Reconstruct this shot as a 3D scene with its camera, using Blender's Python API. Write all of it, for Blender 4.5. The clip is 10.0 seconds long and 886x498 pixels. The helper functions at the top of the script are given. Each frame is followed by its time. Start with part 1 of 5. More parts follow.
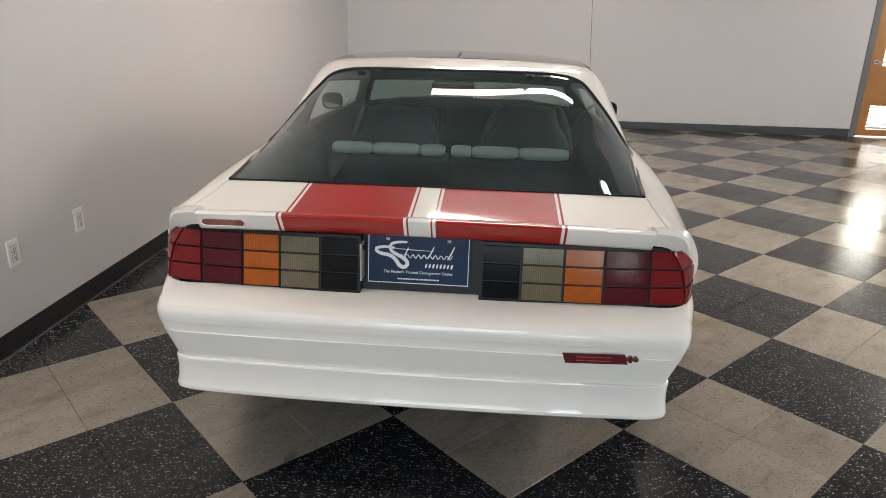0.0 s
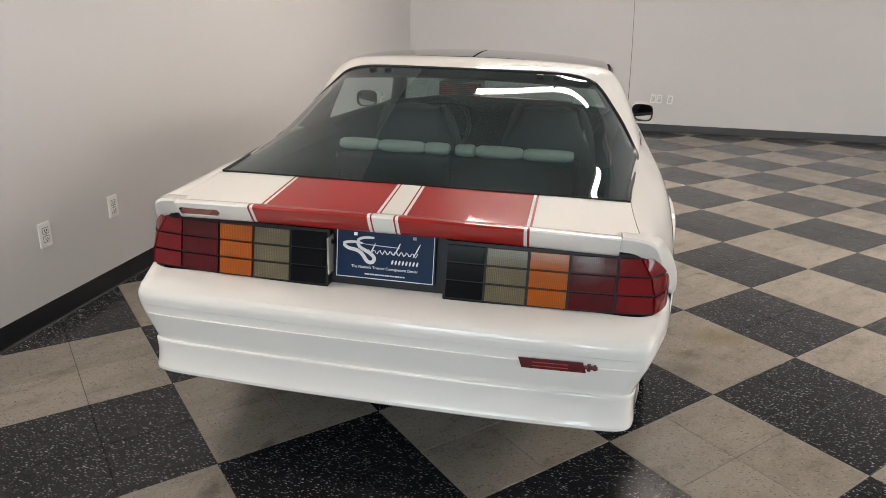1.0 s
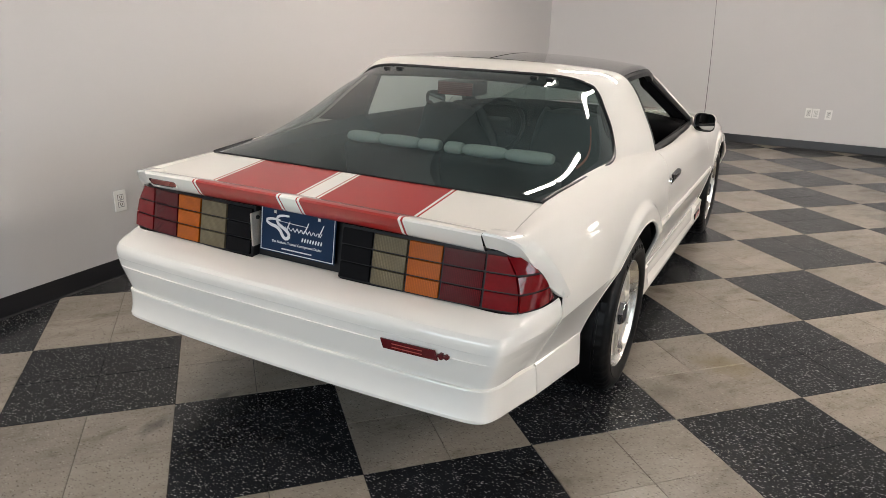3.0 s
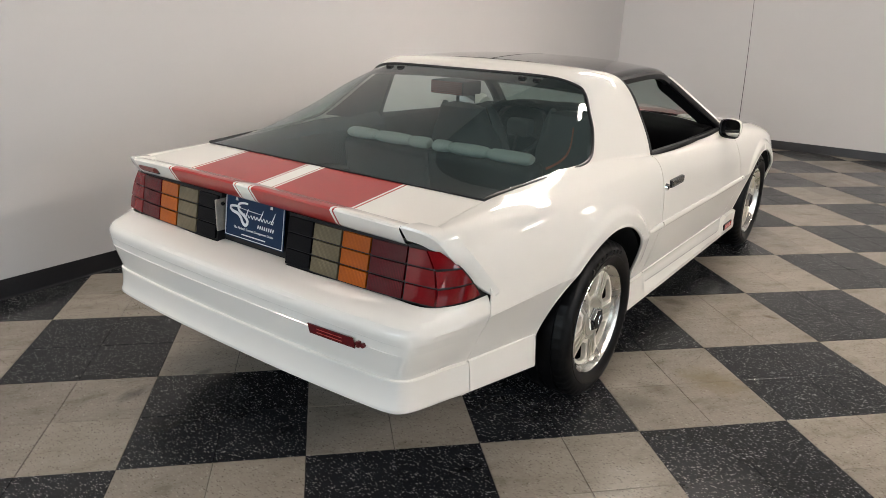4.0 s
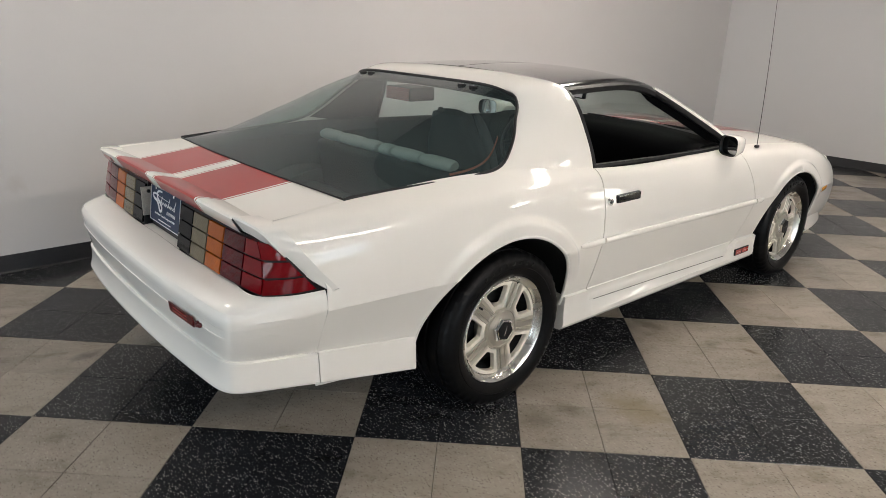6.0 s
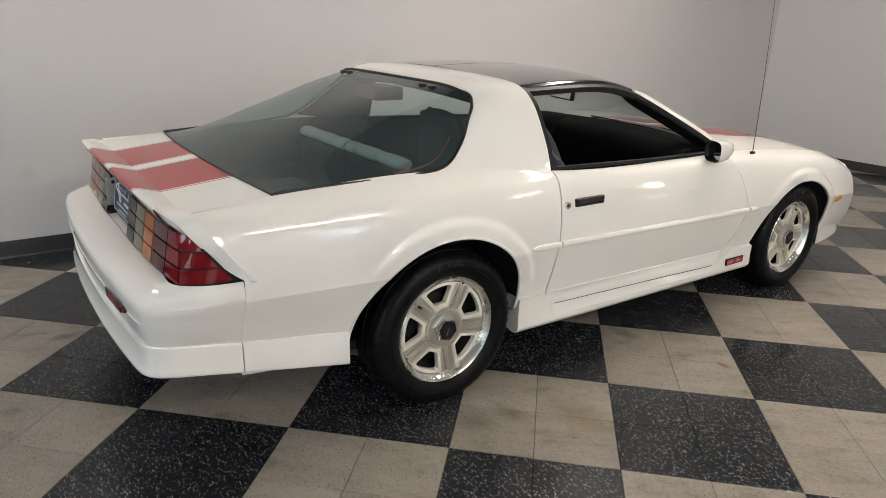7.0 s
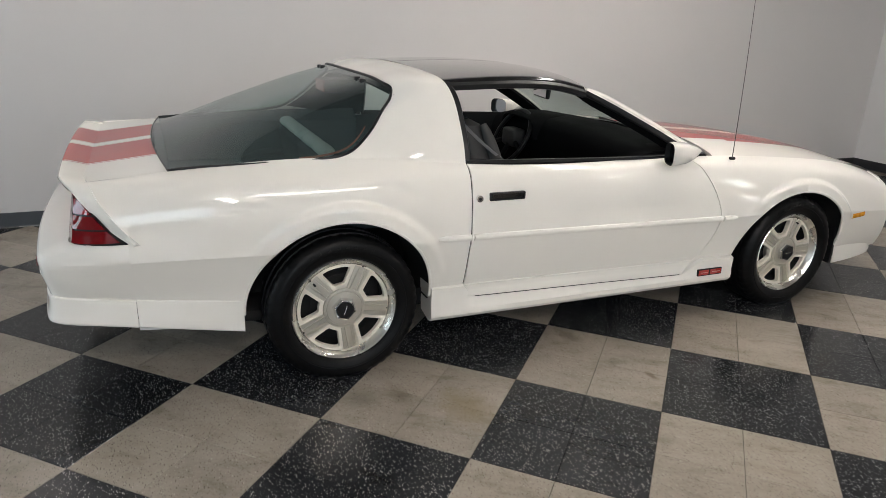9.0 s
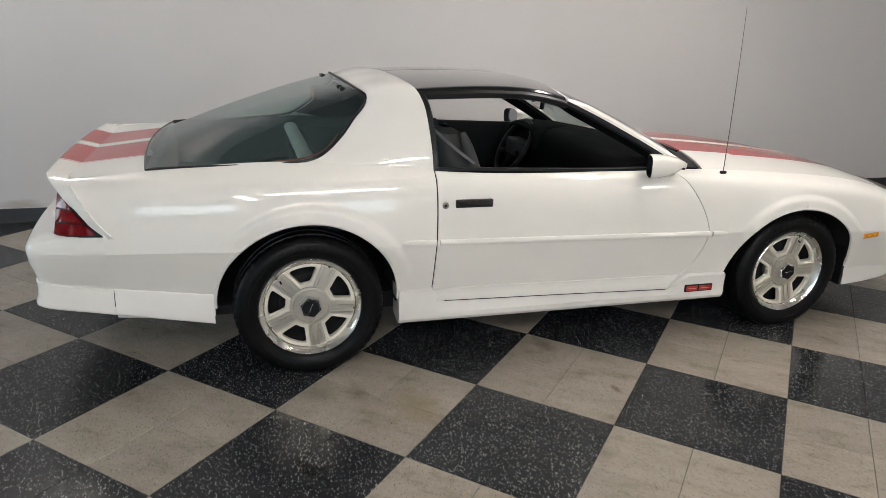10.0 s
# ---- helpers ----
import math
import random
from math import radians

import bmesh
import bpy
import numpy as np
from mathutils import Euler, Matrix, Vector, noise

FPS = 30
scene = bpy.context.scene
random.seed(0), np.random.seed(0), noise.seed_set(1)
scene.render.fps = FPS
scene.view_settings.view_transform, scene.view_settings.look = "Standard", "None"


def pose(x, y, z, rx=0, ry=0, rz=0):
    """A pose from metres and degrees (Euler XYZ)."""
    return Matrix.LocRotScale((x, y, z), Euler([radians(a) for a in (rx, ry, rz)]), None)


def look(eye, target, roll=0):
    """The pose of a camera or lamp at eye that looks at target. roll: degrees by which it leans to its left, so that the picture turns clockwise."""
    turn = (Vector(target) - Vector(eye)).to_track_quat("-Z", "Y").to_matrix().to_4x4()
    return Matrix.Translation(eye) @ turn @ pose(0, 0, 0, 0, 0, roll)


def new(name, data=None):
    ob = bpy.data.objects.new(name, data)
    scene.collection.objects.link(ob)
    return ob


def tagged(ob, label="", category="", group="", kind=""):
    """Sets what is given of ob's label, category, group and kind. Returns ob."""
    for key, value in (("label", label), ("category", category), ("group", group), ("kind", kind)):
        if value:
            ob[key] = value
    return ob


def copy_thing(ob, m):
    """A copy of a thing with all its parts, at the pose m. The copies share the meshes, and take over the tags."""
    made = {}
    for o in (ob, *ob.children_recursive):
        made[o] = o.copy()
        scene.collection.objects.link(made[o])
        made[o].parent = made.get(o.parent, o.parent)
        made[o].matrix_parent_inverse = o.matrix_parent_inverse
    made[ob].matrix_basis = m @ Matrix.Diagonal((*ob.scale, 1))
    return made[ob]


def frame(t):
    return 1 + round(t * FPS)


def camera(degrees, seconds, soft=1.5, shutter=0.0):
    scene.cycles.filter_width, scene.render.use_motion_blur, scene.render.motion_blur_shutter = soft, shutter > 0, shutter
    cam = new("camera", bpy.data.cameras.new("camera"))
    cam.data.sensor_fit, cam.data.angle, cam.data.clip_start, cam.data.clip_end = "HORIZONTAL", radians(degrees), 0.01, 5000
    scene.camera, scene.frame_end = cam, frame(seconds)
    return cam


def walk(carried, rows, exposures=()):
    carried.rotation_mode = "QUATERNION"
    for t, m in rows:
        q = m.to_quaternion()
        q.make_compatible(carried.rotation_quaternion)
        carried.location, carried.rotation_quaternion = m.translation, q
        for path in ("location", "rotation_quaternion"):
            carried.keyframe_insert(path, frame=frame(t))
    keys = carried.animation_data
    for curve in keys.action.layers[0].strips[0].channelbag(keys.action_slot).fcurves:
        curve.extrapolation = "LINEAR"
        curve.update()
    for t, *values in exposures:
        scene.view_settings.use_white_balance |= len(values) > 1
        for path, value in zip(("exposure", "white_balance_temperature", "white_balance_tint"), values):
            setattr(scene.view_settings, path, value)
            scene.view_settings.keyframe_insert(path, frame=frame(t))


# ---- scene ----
cam = camera(66.5, 10.0, soft=0.75)
PATH = [
    (0, (-0.123, 0.081, 1.435), (-0.245, 1.968, 0.786), 1.4),
    (0.5, (0.024, 0.111, 1.421), (-0.194, 1.99, 0.771), 1.5),
    (1, (0.195, 0.128, 1.433), (-0.149, 1.987, 0.78), 1.6),
    (1.5, (0.41, 0.13, 1.444), (-0.059, 1.96, 0.785), 1.7),
    (2, (0.601, 0.164, 1.441), (-0.003, 1.952, 0.777), 1.9),
    (2.5, (0.814, 0.23, 1.447), (0.108, 1.98, 0.782), 1.9),
    (3.8, (1.389, 0.447, 1.422), (0.34, 2.023, 0.778), 1.9),
    (4, (1.47, 0.505, 1.437), (0.393, 2.059, 0.786), 2.0),
    (4.5, (1.664, 0.641, 1.457), (0.508, 2.138, 0.807), 1.9),
    (5, (1.876, 0.777, 1.454), (0.654, 2.225, 0.815), 1.9),
    (5.5, (2.042, 0.916, 1.452), (0.726, 2.281, 0.816), 2.0),
    (7, (2.502, 1.426, 1.471), (0.984, 2.558, 0.828), 2.3),
    (7.5, (2.634, 1.619, 1.454), (1.065, 2.679, 0.812), 2.3),
    (8, (2.763, 1.804, 1.468), (1.138, 2.776, 0.824), 2.2),
    (8.5, (2.935, 2.0, 1.48), (1.263, 2.886, 0.833), 2.2),
    (9, (3.08, 2.193, 1.473), (1.358, 2.978, 0.826), 2.3),
    (9.5, (3.205, 2.407, 1.481), (1.45, 3.119, 0.839), 2.3),
    (10, (3.312, 2.61, 1.496), (1.505, 3.191, 0.866), 2.3),
]
walk(cam, [(t, look(eye, target, roll)) for t, eye, target, roll in PATH], [(0, 0.35, 6800, 14), (1, 0.45, 6800, 14), (2.5, 0.49, 6800, 14), (4.5, 0.43, 6750, 13), (7.5, 0.23, 6600, 12), (10, 0.20, 6400, 11)])

# ---- the room's main sizes ----
WEST, EAST, NORTH, SOUTH, CEIL = -2.16, 8.6, 9.85, -5.6, 5.0
HANG = 3.3

# ---- world and daylight ----
world = bpy.data.worlds.new("world")
scene.world = world
world.use_nodes = True
sky = world.node_tree.nodes.new("ShaderNodeTexSky")
sky.sky_type, sky.sun_disc = "NISHITA", False
sky.sun_elevation, sky.sun_rotation = radians(40), radians(150)
world.node_tree.links.new(sky.outputs[0], world.node_tree.nodes["Background"].inputs[0])
world.node_tree.nodes["Background"].inputs[1].default_value = 0.12
sun = new("sun", bpy.data.lights.new("sun", "SUN"))
sun.data.energy, sun.data.angle, sun.data.color = 3.0, radians(0.5), (1.0, 0.95, 0.88)
sun.matrix_world = look((12, -14, 14), (2, 0, 0))

# window openings: (wall, centre along the wall, width, sill, head, daylight in watts)
WINDOWS = [("south", -0.5, 3.2, 1.0, 3.3, 120), ("south", 2.1, 0.8, 0.85, 2.6, 40), ("south", 6.4, 2.2, 0.9, 2.9, 30),
           ("east", 0.2, 2.4, 0.9, 2.9, 66), ("east", 4.6, 1.2, 0.9, 2.9, 40)]
TUBE = 54.0
for wall, c, w, lo, hi, watts in WINDOWS:
    lamp = new("window_light", bpy.data.lights.new("window_light", "AREA"))
    lamp.data.shape, lamp.data.size, lamp.data.size_y = "RECTANGLE", w, hi - lo
    lamp.data.energy, lamp.data.color = watts, (0.74, 0.88, 1.0)
    z = (lo + hi) / 2
    lamp.matrix_world = look((c, SOUTH - 0.05, z), (c, 0, z - 0.6)) if wall == "south" else look((EAST + 0.05, c, z), (0, c, z - 0.6))


# ---- mesh helpers ----
def link(name, me, material, parent=None, label="", smooth=True):
    for m in material if isinstance(material, (list, tuple)) else [material]:
        me.materials.append(m)
    if smooth:
        me.polygons.foreach_set("use_smooth", [True] * len(me.polygons))
    ob = new(name, me)
    ob.parent = parent
    if label:
        ob["label"] = label
    return ob


def part(name, bm, material, parent=None, label="", smooth=False):
    me = bpy.data.meshes.new(name)
    bmesh.ops.recalc_face_normals(bm, faces=bm.faces)
    bm.to_mesh(me)
    bm.free()
    return link(name, me, material, parent, label, smooth)


def add_box(bm, lo, hi, bevel=0.0, m=None, segments=2):
    c = [(a + b) / 2 for a, b in zip(lo, hi)]
    size = [b - a for a, b in zip(lo, hi)]
    made = bmesh.ops.create_cube(bm, size=1, matrix=(m or Matrix()) @ Matrix.Translation(c) @ Matrix.Diagonal((*size, 1)))["verts"]
    if bevel:
        edges = list({e for v in made for e in v.link_edges})
        bmesh.ops.bevel(bm, geom=edges, offset=bevel, segments=segments, profile=0.6, affect="EDGES")
    return bm


def box(lo, hi, bevel=0.0, m=None, segments=2):
    return add_box(bmesh.new(), lo, hi, bevel, m, segments)


def spl(rows):
    """A natural cubic spline through rows of (t, a, b, ...)."""
    rows = np.array(rows, float)
    t, v = rows[:, 0], rows[:, 1:]
    n = len(t)
    h = np.diff(t)
    a, r = np.zeros((n, n)), np.zeros((n, v.shape[1]))
    a[0, 0] = a[-1, -1] = 1
    for i in range(1, n - 1):
        a[i, i - 1], a[i, i], a[i, i + 1] = h[i - 1], 2 * (h[i - 1] + h[i]), h[i]
        r[i] = 6 * ((v[i + 1] - v[i]) / h[i] - (v[i] - v[i - 1]) / h[i - 1])
    k = np.linalg.solve(a, r)

    def f(x):
        x = np.atleast_1d(np.asarray(x, float))
        i = np.clip(np.searchsorted(t, x) - 1, 0, n - 2)
        d, e, hh = (x - t[i])[:, None], (t[i + 1] - x)[:, None], h[i][:, None]
        return (k[i] * e**3 + k[i + 1] * d**3) / (6 * hh) + (v[i] / hh - k[i] * hh / 6) * e + (v[i + 1] / hh - k[i + 1] * hh / 6) * d
    return f


def lin(rows):
    rows = np.array(rows, float)
    return lambda x: np.stack([np.interp(np.atleast_1d(x), rows[:, 0], c) for c in rows[:, 1:].T], -1)


def along(points, n, smooth=True):
    """n points evenly along a smooth curve through points."""
    p = np.array(points, float)
    t = np.r_[0, np.cumsum(np.linalg.norm(np.diff(p, axis=0), axis=1))]
    f = spl(np.c_[t, p]) if smooth and len(p) > 2 else lin(np.c_[t, p])
    fine = f(np.linspace(0, t[-1], 400))
    s = np.r_[0, np.cumsum(np.linalg.norm(np.diff(fine, axis=0), axis=1))]
    return np.stack([np.interp(np.linspace(0, s[-1], n), s, c) for c in fine.T], -1)


def grid(p, closed=False):
    """Vertices and quads of an n x m grid of points."""
    p = np.asarray(p, float)
    n, m = p.shape[:2]
    faces = []
    for i in range(n - 1):
        for j in range(m if closed else m - 1):
            k = (j + 1) % m
            faces.append((i * m + j, i * m + k, (i + 1) * m + k, (i + 1) * m + j))
    return p.reshape(-1, 3), faces


def sheet(name, patches, material, parent, label="", mirror=False, thick=0.0, keep=None, slot=None, weld=0.0, out=None, sharp=0.7):
    """A mesh from grids; thick: metres of thickness; keep(centre): faces to keep; slot(centre): material slot; out: a point inside, from which faces turn away."""
    verts, faces = [], []
    for p in patches:
        v, f = p if isinstance(p, tuple) else grid(p)
        v = np.array(v)
        faces += [tuple(len(verts) + i for i in q) for q in f]
        verts += [tuple(q) for q in v]
    verts = np.array(verts)
    if keep:
        faces = [q for q in faces if keep(verts[list(q)].mean(0))]
    slots = [slot(verts[list(q)].mean(0)) for q in faces] if slot else None
    if mirror:
        verts = verts * (-1, 1, 1)
    me = bpy.data.meshes.new(name)
    me.from_pydata(verts.tolist(), [], faces)
    if slots:
        me.polygons.foreach_set("material_index", slots)
    bm = bmesh.new()
    bm.from_mesh(me)
    loose = [v for v in bm.verts if not v.link_faces]
    bmesh.ops.delete(bm, geom=loose, context="VERTS")
    bmesh.ops.remove_doubles(bm, verts=bm.verts, dist=weld or 1e-5)
    bmesh.ops.recalc_face_normals(bm, faces=bm.faces)
    if out is not None and len(bm.faces):
        s = sum((f.calc_center_median() - Vector(out)).dot(f.normal) * f.calc_area() for f in bm.faces)
        if s < 0:
            bmesh.ops.reverse_faces(bm, faces=bm.faces)
    for e in bm.edges:
        if thick and len(e.link_faces) == 1:
            e.smooth = False
        if len(e.link_faces) == 2 and e.calc_face_angle(0) > (sharp((e.verts[0].co + e.verts[1].co) / 2) if callable(sharp) else sharp):
            e.smooth = False
    bm.to_mesh(me)
    bm.free()
    ob = link(name, me, material, parent, label)
    if thick:
        mod = ob.modifiers.new("thickness", "SOLIDIFY")
        mod.thickness, mod.offset = thick, -1
    return ob


def tube(points, radius, n=8, closed=False):
    """Grid of a round bar along points; radius a number or one for each point."""
    p = np.array(points, float)
    r = np.broadcast_to(np.asarray(radius, float), (len(p),))
    d = np.gradient(p, axis=0) if not closed else np.roll(p, -1, 0) - np.roll(p, 1, 0)
    d /= np.linalg.norm(d, axis=1)[:, None]
    ref = np.array([0, 0, 1.0]) if abs(d[:, 2]).mean() < 0.8 else np.array([1.0, 0, 0])
    a = np.cross(d, ref)
    a /= np.linalg.norm(a, axis=1)[:, None]
    b = np.cross(d, a)
    th = np.linspace(0, 2 * np.pi, n, endpoint=False)
    g = p[:, None] + r[:, None, None] * (np.cos(th)[None, :, None] * a[:, None] + np.sin(th)[None, :, None] * b[:, None])
    if closed:
        g = np.concatenate([g, g[:1]])
    v, f = grid(g, closed=True)
    if not closed:
        f = f + [tuple(range(n - 1, -1, -1)), tuple((len(p) - 1) * n + k for k in range(n))]
    return v, f


def lathe(profile, n=64, axis="x"):
    """Grid turned about the x axis from (x, radius) pairs."""
    th = np.linspace(0, 2 * np.pi, n + 1)
    return np.array([[(x, r * np.cos(a), r * np.sin(a)) for a in th] for x, r in profile])


# ---- materials ----
def material(name, colour, rough=0.5, metal=0.0, coat=0.0, **more):
    m = bpy.data.materials.new(name)
    m.use_nodes = True
    b = m.node_tree.nodes["Principled BSDF"]
    b.inputs["Base Color"].default_value = (*colour, 1)
    b.inputs["Roughness"].default_value, b.inputs["Metallic"].default_value = rough, metal
    b.inputs["Coat Weight"].default_value, b.inputs["Coat Roughness"].default_value = coat, 0.04
    for k, v in more.items():
        b.inputs[k.replace("_", " ")].default_value = v
    return m


def node(m, kind, **values):
    n = m.node_tree.nodes.new(kind)
    for k, v in values.items():
        if k in n.inputs:
            n.inputs[k].default_value = v
        else:
            setattr(n, k, v)
    return n


def wire(m, a, b):
    m.node_tree.links.new(a, b)


def ramp(m, source, stops):
    r = node(m, "ShaderNodeValToRGB")
    e = r.color_ramp.elements
    while len(e) < len(stops):
        e.new(0.5)
    for el, (at, c) in zip(e, stops):
        el.position, el.color = at, (*c, 1) if len(c) == 3 else c
    wire(m, source, r.inputs[0])
    return r.outputs[0]


def mottled(name, colour, spread=0.12, scale=6.0, fine=120.0, bump=0.05, rough=0.5, rough_spread=0.15, **more):
    """A surface whose colour, gloss and relief vary at two scales."""
    m = material(name, colour, rough, **more)
    b = m.node_tree.nodes["Principled BSDF"]
    pos = node(m, "ShaderNodeNewGeometry").outputs["Position"]
    big, small = node(m, "ShaderNodeTexNoise", Scale=scale, Detail=4.0), node(m, "ShaderNodeTexNoise", Scale=fine, Detail=3.0)
    wire(m, pos, big.inputs["Vector"])
    wire(m, pos, small.inputs["Vector"])
    add = node(m, "ShaderNodeMath", operation="ADD")
    wire(m, big.outputs[0], add.inputs[0])
    wire(m, small.outputs[0], add.inputs[1])
    half = node(m, "ShaderNodeMath", operation="MULTIPLY")
    half.inputs[1].default_value = 0.5
    wire(m, add.outputs[0], half.inputs[0])
    lo, hi = [tuple(min(1, max(0, c * (1 + s))) for c in colour) for s in (-spread, spread)]
    wire(m, ramp(m, half.outputs[0], [(0.3, lo), (0.7, hi)]), b.inputs["Base Color"])
    span = node(m, "ShaderNodeMapRange")
    span.inputs["To Min"].default_value, span.inputs["To Max"].default_value = max(0.02, rough - rough_spread), min(1, rough + rough_spread)
    wire(m, big.outputs[0], span.inputs["Value"])
    wire(m, span.outputs[0], b.inputs["Roughness"])
    bp = node(m, "ShaderNodeBump", Strength=bump, Distance=0.002)
    wire(m, small.outputs[0], bp.inputs["Height"])
    wire(m, bp.outputs[0], b.inputs["Normal"])
    return m


def glass(name, tint, rough=0.0, dust_haze=0.0, ior=1.5):
    m = bpy.data.materials.new(name)
    m.use_nodes = True
    t = m.node_tree
    t.nodes.clear()
    out, mix = t.nodes.new("ShaderNodeOutputMaterial"), t.nodes.new("ShaderNodeMixShader")
    clear, gloss, edge = t.nodes.new("ShaderNodeBsdfTransparent"), t.nodes.new("ShaderNodeBsdfGlossy"), t.nodes.new("ShaderNodeLayerWeight")
    steep, sheen = t.nodes.new("ShaderNodeMath"), t.nodes.new("ShaderNodeMapRange")
    steep.operation, steep.inputs[1].default_value, edge.inputs[0].default_value = "POWER", 5.0, 0.5
    sheen.inputs["To Min"].default_value, sheen.inputs["To Max"].default_value = ((ior - 1) / (ior + 1)) ** 2 * 1.9, 1.0
    clear.inputs[0].default_value = (*tint, 1)
    gloss.inputs["Roughness"].default_value = rough
    for a, b in ((edge.outputs["Facing"], steep.inputs[0]), (steep.outputs[0], sheen.inputs["Value"]), (sheen.outputs[0], mix.inputs[0]), (clear.outputs[0], mix.inputs[1]), (gloss.outputs[0], mix.inputs[2]), (mix.outputs[0], out.inputs[0])):
        t.links.new(a, b)
    if dust_haze:
        # a film thicker in drifts: dust, and haze painted in for reflected walls
        film, over = t.nodes.new("ShaderNodeBsdfDiffuse"), t.nodes.new("ShaderNodeMixShader")
        film.inputs[0].default_value = (0.40, 0.57, 0.58, 1)
        n, pos, r = t.nodes.new("ShaderNodeTexNoise"), t.nodes.new("ShaderNodeNewGeometry"), t.nodes.new("ShaderNodeMapRange")
        n.inputs["Scale"].default_value, n.inputs["Detail"].default_value = 3.0, 4.0
        r.inputs["From Min"].default_value, r.inputs["From Max"].default_value = 0.3, 0.7
        r.inputs["To Min"].default_value, r.inputs["To Max"].default_value = dust_haze * 0.5, dust_haze * 1.5
        for a, b in ((pos.outputs["Position"], n.inputs["Vector"]), (n.outputs[0], r.inputs["Value"]), (r.outputs[0], over.inputs[0]), (mix.outputs[0], over.inputs[1]), (film.outputs[0], over.inputs[2]), (over.outputs[0], out.inputs[0])):
            t.links.new(a, b)
    return m


def glow(name, colour, strength):
    return material(name, (0.9, 0.9, 0.9), 0.4, Emission_Color=(*colour, 1), Emission_Strength=strength)


PAINT = mottled("white_paint", (0.87, 0.842, 0.780), 0.015, 2.0, 900.0, 0.002, 0.40, 0.01, coat=1.0, Specular_IOR_Level=0.12)
RED = mottled("red_paint", (0.38, 0.012, 0.010), 0.05, 3.0, 900.0, 0.004, 0.4, 0.05, coat=0.8, Specular_IOR_Level=0.12)
BLACK = mottled("black_trim", (0.010, 0.010, 0.011), 0.3, 8.0, 300.0, 0.05, 0.4, 0.1, Specular_IOR_Level=0.25)
GLOSSBLACK = mottled("gloss_black_roof", (0.010, 0.010, 0.011), 0.1, 4.0, 600.0, 0.002, 0.12, 0.05, coat=0.8)
# near-black colour that carries the shade of wells, gaps, wheels and underside
SHADOW = material("cavity_shade", (0.006, 0.006, 0.006), 0.9)
RUBBER = mottled("tyre_rubber", (0.0042, 0.0042, 0.0045), 0.35, 14.0, 180.0, 0.15, 0.40, 0.08, Specular_IOR_Level=0.15)
CARPET = mottled("grey_carpet", (0.030, 0.042, 0.045), 0.2, 9.0, 350.0, 0.4, 0.95, 0.03)
SILVER = mottled("cream_wheel_paint", (0.78, 0.725, 0.625), 0.04, 10.0, 400.0, 0.01, 0.35, 0.05, coat=0.3)
MACHINED = mottled("machined_alloy", (0.65, 0.615, 0.54), 0.08, 12.0, 500.0, 0.06, 0.33, 0.08, metal=0.8)
POLISHED = mottled("polished_alloy", (0.78, 0.76, 0.71), 0.05, 9.0, 400.0, 0.02, 0.27, 0.06, metal=0.95)
# lighter than the tyre: the raised letters' glint is put into the colour
RUBBER_GLINT = mottled("raised_rubber_glint", (0.026, 0.026, 0.025), 0.5, 40.0, 300.0, 0.3, 0.22, 0.08)
MIRROR = material("mirror_silver", (0.50, 0.51, 0.52), 0.02, 1.0)
CHROME = material("chrome", (0.8, 0.8, 0.8), 0.06, 1.0)
VINYL = mottled("charcoal_cloth", (0.008, 0.0085, 0.0095), 0.25, 10.0, 400.0, 0.2, 0.75, 0.1, Specular_IOR_Level=0.15)
DASH = mottled("black_dash_vinyl", (0.0045, 0.0045, 0.005), 0.25, 10.0, 400.0, 0.1, 0.8, 0.1, Specular_IOR_Level=0.06)
SEATGREY = mottled("dark_grey_cloth", (0.056, 0.055, 0.054), 0.15, 12.0, 500.0, 0.2, 0.8, 0.1)
BELT = mottled("grey_webbing", (0.16, 0.16, 0.165), 0.1, 20.0, 600.0, 0.2, 0.6, 0.1)
GREYCLOTH = mottled("grey_cloth", (0.54, 0.50, 0.47), 0.08, 12.0, 500.0, 0.2, 0.8, 0.1)
REARGLASS = glass("tinted_glass", (0.52, 0.635, 0.615), 0.0, 0.055)
CLEAR = glass("clear_glass", (0.86, 0.90, 0.88))
SCREEN = glass("windscreen_glass", (0.62, 0.70, 0.67), ior=1.45)


